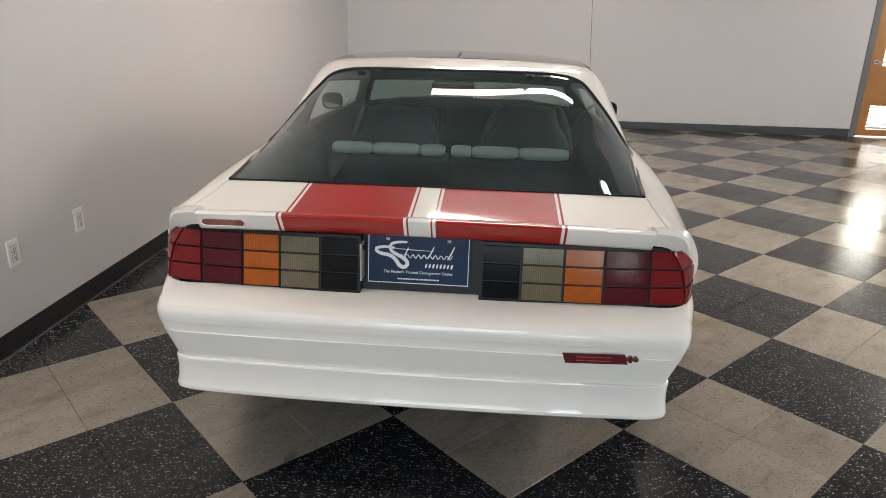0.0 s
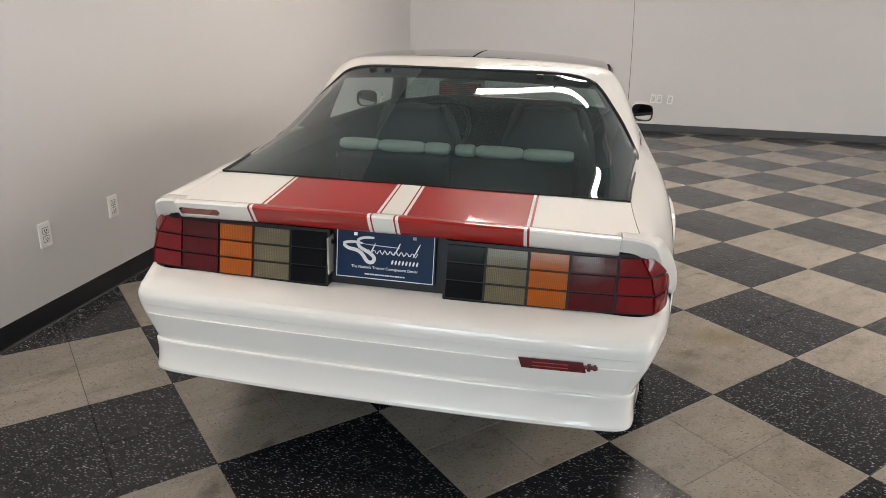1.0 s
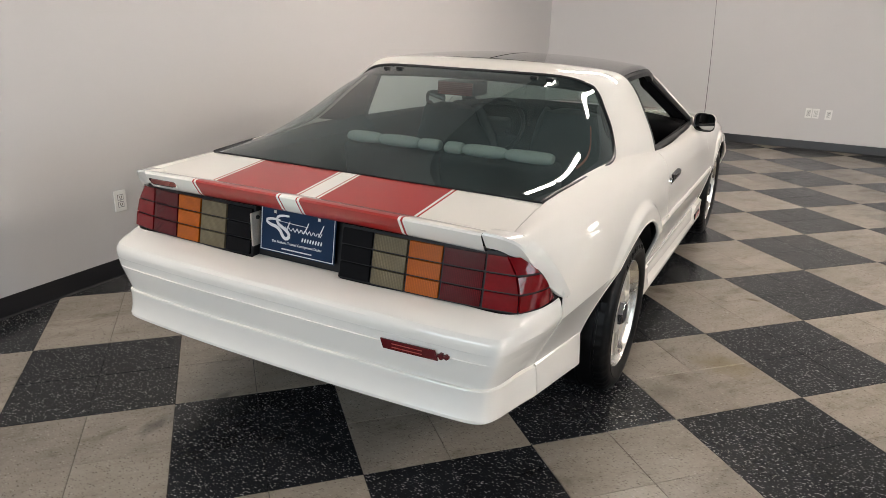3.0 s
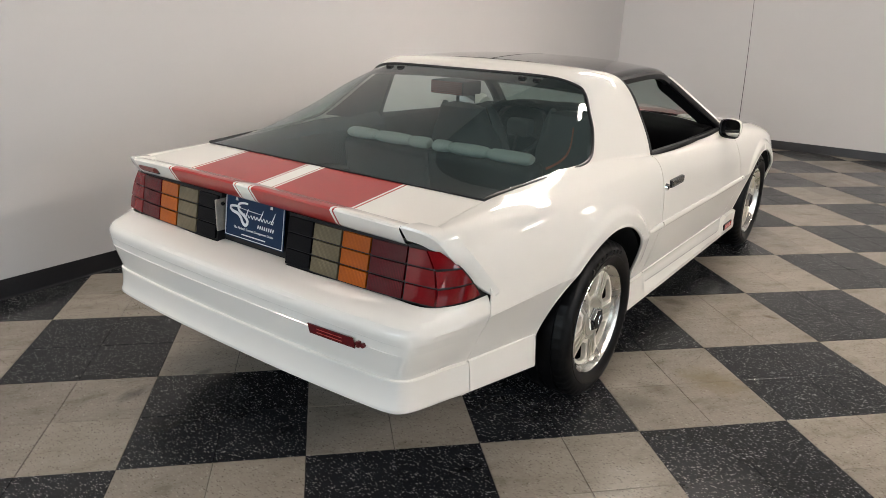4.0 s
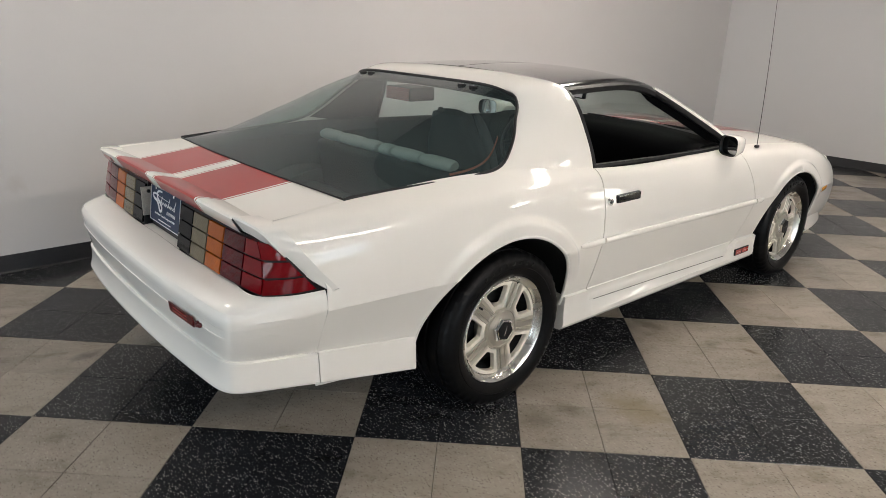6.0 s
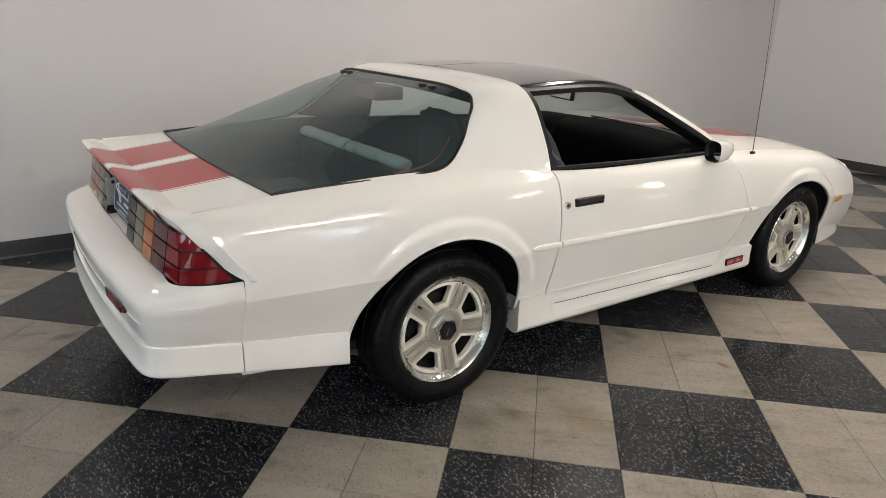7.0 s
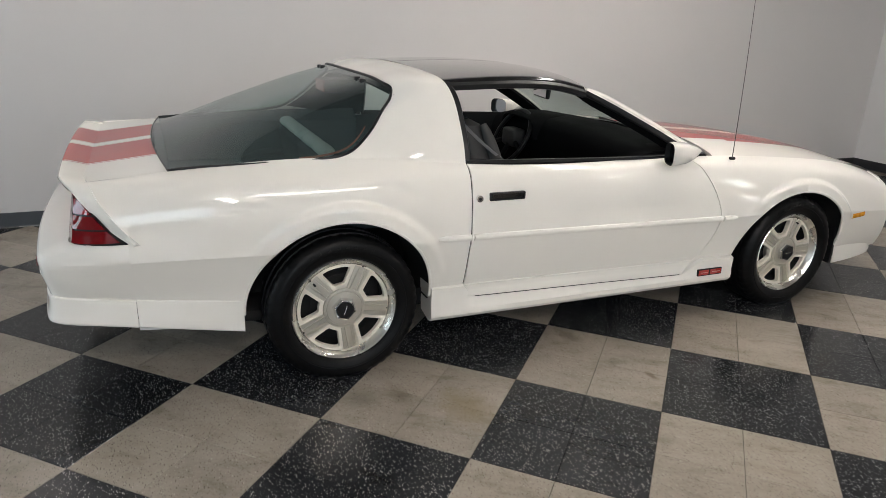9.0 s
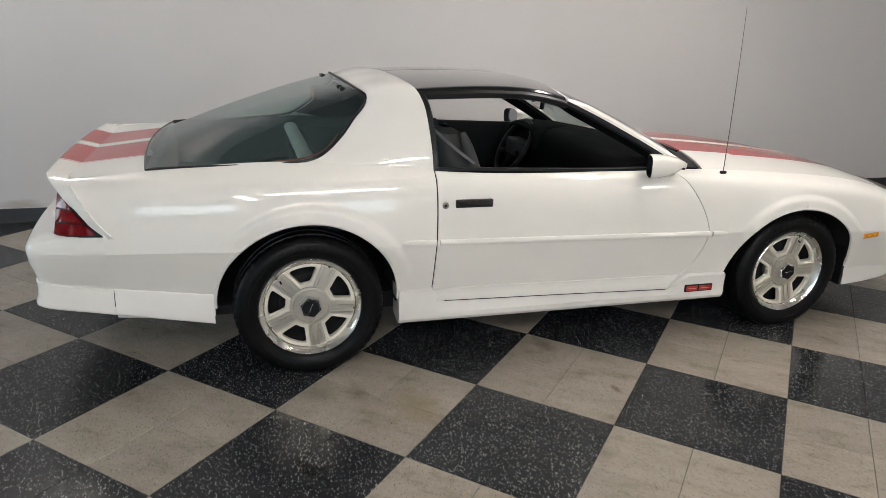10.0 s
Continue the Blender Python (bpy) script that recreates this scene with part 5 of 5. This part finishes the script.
sheet("front_bumper", [np.concatenate([half[:, :0:-1] * (-1, 1, 1), half], 1)], PAINT, car, "white front bumper with a low air dam", out=(0, 3.2, 0.4))
for side in (False, True):
    sg = -1 if side else 1
    # door mirror: a shell, open to the rear, with its glass
    ring = []
    for t, (s, cx, cy) in enumerate([(0.25, 0.872, 1.800), (0.60, 0.884, 1.755), (0.90, 0.896, 1.690), (1.03, 0.902, 1.615), (1.0, 0.902, 1.590)]):
        th = np.linspace(0, 2 * np.pi, 29)
        w, h = 0.062 * s, 0.052 * s
        side_x = w * np.sign(np.cos(th)) * np.abs(np.cos(th)) ** 0.6
        ring.append(np.c_[cx + side_x - 0.02, cy - 0.42 * side_x, 0.902 + h * np.sign(np.sin(th)) * np.abs(np.sin(th)) ** 0.6])
    lip = ring[-1].copy()
    c0 = lip.mean(0)
    inner1, inner2 = c0 + (lip - c0) * 0.955 + (0, 0.002, 0), c0 + (lip - c0) * 0.92 + (0, 0.03, 0)
    front = np.repeat(ring[0].mean(0)[None] + (0, 0.02, 0), 29, 0)
    mirror_ob = sheet("door_mirror", [np.array([front, *ring])], PAINT, car, "white body-coloured door mirror with a black rim", mirror=side)
    sheet("rim", [np.array([lip, inner1, inner2])], BLACK, mirror_ob, mirror=side)
    sheet("mirror_glass", [np.array([inner2, np.repeat(inner2.mean(0)[None], 29, 0)])], MIRROR, mirror_ob, mirror=side)
    sheet("foot", [tube(along([(0.80, 1.72, 0.866), (0.835, 1.73, 0.874), (0.87, 1.73, 0.890)], 8), [0.05, 0.045, 0.04, 0.036, 0.034, 0.032, 0.03, 0.03], 12)], PAINT, mirror_ob, mirror=side)

# aerial on the fender
base = np.array((0.822, 2.056, 0.848))
mast = along([base + (0, 0, 0.01), base + (-0.014, 0.004, 0.38), base + (-0.036, 0.006, 0.78)], 14)
aerial = sheet("aerial", [tube(mast, np.linspace(0.0022, 0.0012, 14), 6)], material("dark_steel", (0.08, 0.08, 0.08), 0.3, 0.8), car, "thin whip aerial")
part("base", box(base - (0.010, 0.015, 0.006), base + (0.010, 0.015, 0.010), 0.006), BLACK, aerial)

# ---- wheels ----
def make_wheel():
    face = 0.072
    rim_profile = [(0.060, 0.196), (0.078, 0.202), (0.092, 0.212), (0.098, 0.219), (0.094, 0.223), (0.086, 0.222), (0.05, 0.216), (-0.09, 0.216)]
    inner = [(0.060, 0.196), (0.052, 0.187), (0.0, 0.180), (-0.10, 0.178)]
    hub = sheet("wheel", [lathe(rim_profile, 72)], POLISHED, car, "five-spoke silver alloy wheel")
    # barrel near-black: the shade behind the spokes is put into its colour
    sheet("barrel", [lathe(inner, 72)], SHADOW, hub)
    def reach(inside, centre, ang):
        lo, hi = 0.0, 0.2
        for _ in range(26):
            mid_t = (lo + hi) / 2
            lo, hi = (mid_t, hi) if inside(centre[0] + mid_t * math.cos(ang), centre[1] + mid_t * math.sin(ang)) else (lo, mid_t)
        return centre[0] + lo * math.cos(ang), centre[1] + lo * math.sin(ang)

    in_sector = lambda s, q: 0.086 < math.hypot(s, q) < 0.1945 and abs(math.atan2(s, q)) < radians(36)
    in_window = lambda s, q: (abs(s) / (0.020 + max(0, q - 0.110) * 0.62)) ** 7 + (abs(math.hypot(s, q) - 0.1435) / 0.0335) ** 10 < 1
    outer, inner_w = [], []
    for k in range(73):
        ang = 2 * math.pi * k / 72
        outer.append(reach(in_sector, (0, 0.1425), ang))
        inner_w.append(reach(in_window, (0, 0.1425), ang))
    outer, inner_w = np.array(outer), np.array(inner_w)
    flat = lambda p, x, g=1.0: np.c_[np.full(len(p), x), (p - (0, 0.1425)) * g + (0, 0.1425)]
    sector = np.array([flat(outer, face - 0.004), flat(inner_w, face - 0.003, 1.15), flat(inner_w, face - 0.0045, 1.115), flat(inner_w, face - 0.010, 1.10), flat(inner_w, face - 0.024, 1.085)])
    for i in range(5):
        web = sheet("wheel_face", [sector], SILVER, hub)
        web.matrix_basis = Matrix.Rotation(radians(72 * i + 36), 4, "X")
        sec = []
        for r, w in ((0.086, 0.0285), (0.12, 0.0310), (0.16, 0.0335), (0.189, 0.0350)):
            x = face + 0.0015 - max(0, r - 0.15) * 0.06
            line = [(x - 0.012, -w - 0.002), (x - 0.002, -w), (x, -w + 0.002)]
            # two raised bars with a sunk panel between them
            for g in (-0.0150, 0.0150):
                line += [(x, g - 0.0042), (x - 0.0030, g - 0.0032), (x - 0.0030, g - 0.0012), (x + 0.0026, g - 0.0004), (x + 0.0026, g + 0.0044), (x - 0.0016, g + 0.0056)] if g < 0 else [
                    (x - 0.0016, g - 0.0056), (x + 0.0026, g - 0.0044), (x + 0.0026, g + 0.0004), (x - 0.0030, g + 0.0012), (x - 0.0030, g + 0.0032), (x, g + 0.0042)]
            line += [(x, w - 0.002), (x - 0.002, w), (x - 0.012, w + 0.002)]
            sec.append([(p, q, r) for p, q in line])
        spoke = sheet("spoke", [np.array(sec)], MACHINED, hub)
        spoke.matrix_basis = Matrix.Rotation(radians(72 * i), 4, "X")
    sheet("rim_step", [lathe([(face - 0.006, 0.1935), (face - 0.002, 0.1955), (face - 0.012, 0.198), (0.060, 0.1965)], 72)], POLISHED, hub)
    sheet("hub_disc", [lathe([(0.0, 0.090), (face - 0.002, 0.0895), (face + 0.003, 0.087), (face + 0.004, 0.078), (face + 0.0015, 0.0765), (face + 0.0015, 0.075), (face + 0.004, 0.0735), (face + 0.005, 0.050), (face + 0.002, 0.001)], 60)], MACHINED, hub)
    cap = sheet("centre_cap", [lathe([(face, 0.054), (face + 0.016, 0.052), (face + 0.024, 0.047), (face + 0.0255, 0.0455), (face + 0.0255, 0.0425), (face + 0.019, 0.0405)], 6), lathe([(face + 0.0205, 0.041), (face + 0.0205, 0.001)], 24)], CHROME, hub, "chrome six-sided centre cap")
    sheet("cap_disc", [lathe([(face + 0.0205, 0.0372), (face + 0.0275, 0.0355), (face + 0.0285, 0.0005)], 32)], BLACK, hub)
    part("cap_mark", box((face + 0.0283, -0.020, -0.0016), (face + 0.0293, 0.020, 0.0016), 0.0005, Matrix.Rotation(radians(25), 4, "X")), CHROME, hub)
    # drum coloured near-black as well, as shaded depth in the wheel's windows
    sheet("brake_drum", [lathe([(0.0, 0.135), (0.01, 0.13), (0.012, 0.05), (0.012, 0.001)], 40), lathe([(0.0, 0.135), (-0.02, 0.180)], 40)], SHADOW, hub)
    # tyre: rounded walls, a raised rib, blocks on the shoulders
    prof = [(0.084, 0.219), (0.096, 0.224), (0.104, 0.238), (0.112, 0.258), (0.1125, 0.262), (0.1105, 0.264), (0.112, 0.275), (0.109, 0.292), (0.101, 0.307), (0.098, 0.3095), (0.094, 0.316), (0.080, 0.3205), (0.062, 0.3225), (0.060, 0.316), (0.052, 0.316), (0.050, 0.3235), (0.012, 0.324), (0.010, 0.317), (0.0, 0.317)]
    prof = prof + [(-x, r) for x, r in prof[-2::-1]]
    g = lathe(prof, 144)
    for i, (x, r) in enumerate(prof):
        if r > 0.3055 and abs(x) > 0.055:
            for j in range(145):
                if (j + (1 if x > 0 else 0)) % 3 == 0:
                    g[i, j, 1:] *= 1 - 0.0045 / r
    tyre = sheet("tyre", [g], RUBBER, hub, "black tyre with raised sidewall lettering")
    rng = random.Random(4)
    for centre_angle, count in ((51, 8), (289, 5)):
        for k in range(count):
            a = radians(centre_angle + (k - count / 2) * 7.5)
            bm = bmesh.new()
            turn_m = Matrix.Rotation(a, 4, "X")
            low_z = rng.uniform(-0.0130, -0.006)
            add_box(bm, (0.1085, 0.274, low_z), (0.1142, 0.290, low_z + 0.005), 0.0, turn_m)
            add_box(bm, (0.1085, 0.274, low_z + 0.005), (0.1140, 0.280, low_z + 0.014), 0.0, turn_m)
            part("raised_bar", bm, RUBBER_GLINT, tyre)
    valve = [(0.062, 0.0, 0.176), (0.085, 0.0, 0.168)]
    sheet("valve", [tube(valve, 0.004, 8)], BLACK, hub)
    return hub


wheel = make_wheel()
wheel.matrix_basis = pose(0.778, 0.008, 0.309, 46, 0, 0)
for x, y, turn_deg, spin in ((0.784, AXLE, 0, -18), (-0.778, 0.002, 180, 50), (-0.784, AXLE, 180, 5)):
    twin = copy_thing(wheel, pose(x, y, 0.309, spin, 0, turn_deg))
    for o in twin.children:
        if o.name.startswith("tyre"):
            o.matrix_basis = pose(0, 0, 0, 67, 0, 0)

# ---- underside and cabin ----
part("underbody", box((-0.70, -0.62, 0.23), (0.70, 3.20, 0.28), 0.02), SHADOW, car)
for y, r in ((0.0, 0.05), (2.5, 0.04)):
    sheet("axle", [tube([(-0.70, y, 0.30), (0.70, y, 0.30)], r, 12)], SHADOW, car)
part("cargo_floor", box((-0.70, -0.62, 0.62), (0.70, -0.02, 0.65), 0.01), CARPET, car, "grey carpeted load floor")
part("rear_bulkhead", box((-0.72, -0.90, 0.37), (0.72, -0.622, 0.62)), SHADOW, car)
part("front_bulkhead", box((-0.74, 1.88, 0.27), (0.74, 2.02, 0.80)), SHADOW, car)
part("cabin_floor", box((-0.72, 0.0, 0.22), (0.72, 1.90, 0.30)), VINYL, car)
part("load_sill", box((-0.69, -0.655, 0.64), (0.69, -0.61, 0.86), 0.01), CARPET, car)
for side in (False, True):
    a = np.array([[(x, y, z) for y in np.linspace(-0.62, 0.50, 6)] for x, z in ((0.70, 0.60), (0.69, 0.75), (0.68, 0.86), (0.695, 0.893))])
    a[-1, :, 0] = np.interp(a[-1, :, 1], [-0.62, -0.085, 0.0], [0.688, 0.736, 0.742])
    a[-1, :, 2] = np.interp(a[-1, :, 1], [-0.62, -0.085, 0.0], [0.884, 0.908, 0.916])
    sheet("cabin_trim", [a], CARPET, car, mirror=side, thick=0.01)
    d = np.array([[(x, y, z) for y in np.linspace(0.50, 1.86, 6)] for x, z in ((0.74, 0.28), (0.74, 0.60), (0.72, 0.66), (0.74, 0.72), (0.77, 0.84), (0.785, 0.868))])
    sheet("door_card", [d], VINYL, car, mirror=side, thick=0.02)
    b = np.array([along(GLASS_EDGE[1:6], 10) + (-0.02, 0.02, 0), along(GLASS_EDGE[1:6], 10) * 0.5 + along(DOOR_EDGE[:5], 10) * 0.5 + (-0.05, 0, -0.01), along(DOOR_EDGE[:5], 10) + (-0.03, 0.0, -0.01)])
    sheet("pillar_lining", [b], VINYL, car, mirror=side)
lining = np.array([[(x * 0.6, y, z - 0.02 * x * x) for x in np.linspace(-1, 1, 9)] for y, z in ((0.30, 1.175), (0.48, 1.215), (0.52, 1.215))])
sheet("roof_lining", [lining], VINYL, car, thick=0.01)


def cushion(lo, hi, tilt, at, mat, name, parent, label="", bevel=0.035):
    ob = part(name, box(lo, hi, bevel, None, 4), mat, parent, label, smooth=True)
    ob.matrix_basis = pose(*at, tilt, 0, 0)
    return ob


# rear seat backs with pale top rolls, two front seats
for x0, x1, joints in ((-0.50, -0.012, (-0.325, -0.12)), (0.012, 0.51, (0.10, 0.30))):
    seat = cushion((x0 - 0.02, -0.06, 0.0), (x1 + 0.02, 0.06, 0.40), 10, (0, 0.12, 0.48), VINYL, "rear_seat", car, "charcoal cloth rear seat back with pale top roll")
    ends = [x0, *joints, x1]
    for a, b in zip(ends, ends[1:]):
        ends_x = np.linspace(a + 0.002, b - 0.002, 12)
        puff = 0.021 + 0.004 * np.sin(np.linspace(0, np.pi, 12)) ** 0.5
        puff[[0, -1]] = 0.0165
        roll = tube(np.c_[ends_x, np.full(12, -0.010), np.full(12, 0.424)], puff, 14)
        sheet("top_pad", [(roll[0] * (1, 1.5, 1) - (0, -0.005, 0), roll[1])], GREYCLOTH, seat, "pale grey padded top")
SEAT_BACK = [(0.30, 0.92, 0.235, 0.075), (0.45, 0.905, 0.250, 0.085), (0.60, 0.880, 0.252, 0.080), (0.72, 0.855, 0.240, 0.070), (0.82, 0.832, 0.218, 0.074), (0.88, 0.818, 0.185, 0.072), (0.915, 0.808, 0.160, 0.070), (0.95, 0.800, 0.150, 0.069), (0.985, 0.794, 0.140, 0.065), (1.005, 0.790, 0.118, 0.052), (1.018, 0.787, 0.06, 0.022)]
for x in (-0.36, 0.36):
    drop, back = (0.0, 0.055) if x > 0 else (0.03, 0.0)
    back_of = spl([(z, y, w, d) for z, y, w, d in SEAT_BACK])
    rings = []
    for z in np.linspace(0.30, 1.018, 34):
        y, w, d = back_of(z)[0]
        th = np.linspace(0, 2 * np.pi, 37)
        cx, sy = np.sign(np.cos(th)) * np.abs(np.cos(th)) ** 0.55, np.sign(np.sin(th)) * np.abs(np.sin(th)) ** 0.75
        # side bolsters swell forward, the middle is hollow
        hollow = 0.022 * np.clip((0.84 - z) / 0.1, 0, 1) * (np.abs(cx) ** 3 - 0.35) * (sy > 0)
        rings.append(np.c_[x + w * cx, y + d * sy + hollow - back, np.full(37, z - drop)])
    seat = sheet("front_seat", [np.array(rings)], SEATGREY, car, "charcoal bucket front seat with a built-in head rest", out=(x, 0.86, 0.6))
    part("seat_cushion", box((x - 0.26, 0.90, 0.34), (x + 0.26, 1.42, 0.50), 0.045, None, 4), VINYL, seat, smooth=True)
    for s in (-1, 1):
        edge_line = along([(x + s * 0.225, 0.945, 0.46), (x + s * 0.232, 0.935, 0.60), (x + s * 0.224, 0.922, 0.74), (x + s * 0.205, 0.898, 0.85), (x + s * 0.178, 0.872, 0.94), (x + s * 0.15, 0.850, 1.005)], 14) - (0, back + 0.015, drop)
        sheet("side_bolster", [tube(edge_line, [0.02, 0.028, 0.032, 0.033, 0.034, 0.034, 0.034, 0.033, 0.032, 0.031, 0.029, 0.027, 0.023, 0.015], 10)], SEATGREY, seat)
        rest_line = along([(x + s * 0.06, 0.84, 0.90), (x + s * 0.055, 0.835, 0.96)], 4) - (0, back, drop)
        sheet("seam", [tube(rest_line, 0.003, 6)], BLACK, seat)
dash_line = along([(1.56, 0.55), (1.485, 0.68), (1.47, 0.78), (1.485, 0.86), (1.525, 0.908), (1.60, 0.924), (1.75, 0.928), (1.87, 0.915), (1.98, 0.888)], 28)
dash = np.array([[(x, y - 0.11 * (x / 0.75) ** 4 * (y > 1.7), z - 0.038 * abs(x / 0.75) ** 2.5 * min(1, max(0, (z - 0.6) / 0.25))) for x in np.linspace(-0.755, 0.755, 25)] for y, z in dash_line])
board = sheet("dashboard", [dash], DASH, car, "black padded dashboard", thick=0.02, sharp=1.2)
hood_rows = []
for y, w, top in ((1.44, 0.195, 0.918), (1.455, 0.21, 0.932), (1.50, 0.215, 0.940), (1.60, 0.205, 0.940), (1.70, 0.18, 0.934), (1.78, 0.14, 0.922)):
    th = np.linspace(0, np.pi, 21)
    hood_rows.append(np.c_[-0.34 - w * np.sign(np.cos(th)) * np.abs(np.cos(th)) ** 0.5, np.full(21, y), 0.80 + (top - 0.80) * np.sin(th) ** 0.4])
sheet("instrument_hood", [np.array(hood_rows)], DASH, board, thick=0.012, sharp=1.2)
ang = np.linspace(0, 2 * np.pi, 41)[:-1]
tilt = radians(62)
ringp = np.array([(-0.34 + 0.180 * np.cos(a), 1.405 + 0.180 * np.sin(a) * np.cos(tilt), 0.785 + 0.180 * np.sin(a) * np.sin(tilt)) for a in ang])
steer = sheet("steering_wheel", [tube(ringp, 0.0135, 10, True)], BLACK, car, "black padded steering wheel")
part("boss", box((-0.42, 1.38, 0.73), (-0.26, 1.47, 0.84), 0.025, None, 3), SEATGREY, steer, smooth=True)
for a in (200, 340, 270):
    t = radians(a)
    e = np.array((-0.34 + 0.175 * math.cos(t), 1.405 + 0.175 * math.sin(t) * math.cos(tilt), 0.785 + 0.18 * math.sin(t) * math.sin(tilt)))
    sheet("spoke", [tube([(-0.34, 1.415, 0.785), tuple(e)], 0.014, 8)], VINYL, steer)
mir = part("cabin_mirror", box((-0.115, 0.0, -0.030), (0.115, 0.024, 0.030), 0.011, None, 3), BLACK, car, smooth=True)
mir.matrix_basis = pose(0.0, 1.385, 1.098, -6, 0, -12)
part("mirror_glass", box((-0.106, -0.003, -0.023), (0.106, -0.0005, 0.023)), MIRROR, mir)
sheet("stalk", [tube([(0.0, 0.020, 0.0), (0.0, 0.045, 0.045), (0.0, 0.05, 0.085)], 0.007, 8)], BLACK, mir)
brake = part("high_brake_lamp", box((-0.085, 0.125, 1.108), (0.095, 0.27, 1.168), 0.008), BLACK, car, "dark louvred brake lamp behind the glass")
for k in range(7):
    part("louvre", box((-0.078, 0.119, 1.112 + k * 0.0080), (0.088, 0.126, 1.1163 + k * 0.0080), 0.001), mottled("dark_red_louvre", (0.30, 0.030, 0.025), rough=0.35) if k == 0 else bpy.data.materials["dark_red_louvre"], brake)
strap = along([(0.655, -0.12, 0.905), (0.652, 0.0, 0.915), (0.640, 0.10, 0.948), (0.615, 0.17, 1.02)], 16)
sheet("rear_belt", [np.stack([strap, strap + (-0.004, 0.0, 0.008)], 1)], mottled("rust_red_belt", (0.42, 0.09, 0.04), rough=0.7), car, "rust-red edge of the rear belt", thick=0.002)
belt = along([(0.675, 0.585, 1.05), (0.63, 0.65, 1.00), (0.60, 0.76, 0.915), (0.585, 0.87, 0.835), (0.59, 0.96, 0.75), (0.60, 1.03, 0.66)], 20)
sheet("seat_belt", [np.stack([belt + (0, -0.006, -0.004), belt + (0, 0.006, 0.004)], 1)], BELT, car, "grey seat belt lying across the seat", thick=0.002)

# ---- floor tiles: laid on the diagonal, in blocks of four of one colour ----
floor = tagged(part("floor", box((WEST - 0.45, SOUTH - 0.2, -0.25), (EAST + 0.2, NORTH + 0.45, -0.0035)), SHADOW), "chequered grey and taupe vinyl tile floor", "floor", kind="structure")
T = 0.3048
ORIGIN, AX, AY = Vector((0.855, 3.580)), Vector((math.sqrt(0.5), math.sqrt(0.5))), Vector((-math.sqrt(0.5), math.sqrt(0.5)))


def tile_mesh(name, mat):
    h, b = T / 2 - 0.0008, 0.0014
    v = [(-h, -h, -0.0034), (h, -h, -0.0034), (h, h, -0.0034), (-h, h, -0.0034), (-h, -h, -b), (h, -h, -b), (h, h, -b), (-h, h, -b), (b - h, b - h, 0), (h - b, b - h, 0), (h - b, h - b, 0), (b - h, h - b, 0)]
    f = [(8, 9, 10, 11)] + [(a + i, a + (i + 1) % 4, a + 4 + (i + 1) % 4, a + 4 + i) for a in (0, 4) for i in range(4)]
    me = bpy.data.meshes.new(name)
    me.from_pydata(v, [], f)
    me.materials.append(mat)
    return me, v, f


light, tv, tf = tile_mesh("tile", TILE_LIGHT)
dark = tile_mesh("tile", TILE_DARK)[0]
rest = {0: ([], []), 1: ([], [])}
rng = random.Random(7)
spots = []
for i in range(-60, 61):
    for j in range(-60, 61):
        c = ORIGIN + AX * ((i + 0.5) * T) + AY * ((j + 0.5) * T)
        if WEST - 0.20 < c.x < EAST + 0.05 and SOUTH - 0.05 < c.y < NORTH + 0.2:
            spots.append((math.hypot(c.x - 0.9, (c.y - 2.9) * 0.8), i, j, c))
spots.sort(key=lambda q: q[0])
for n, (_, i, j, c) in enumerate(spots):
    shade = (i // 2 + j // 2) % 2
    lift = rng.uniform(-0.0003, 0.0003)
    if n < 300:
        ob = new("tile", dark if shade else light)
        ob.parent = floor
        ob.matrix_basis = Matrix.Translation((c.x, c.y, lift)) @ Matrix.Rotation(radians(45 + 90 * rng.randrange(4)), 4, "Z")
    else:
        verts, faces = rest[shade]
        k, q = len(verts), math.sqrt(0.5)
        verts += [(c.x + q * (x - y), c.y + q * (x + y), z + lift) for x, y, z in tv]
        faces += [tuple(k + m for m in fc) for fc in tf]
for shade, name in ((0, "taupe_tiles"), (1, "charcoal_tiles")):
    me = bpy.data.meshes.new(name)
    me.from_pydata(rest[shade][0], [], rest[shade][1])
    ob = link(name, me, TILE_DARK if shade else TILE_LIGHT, floor, smooth=False)
    ob["kind"] = "stuff"
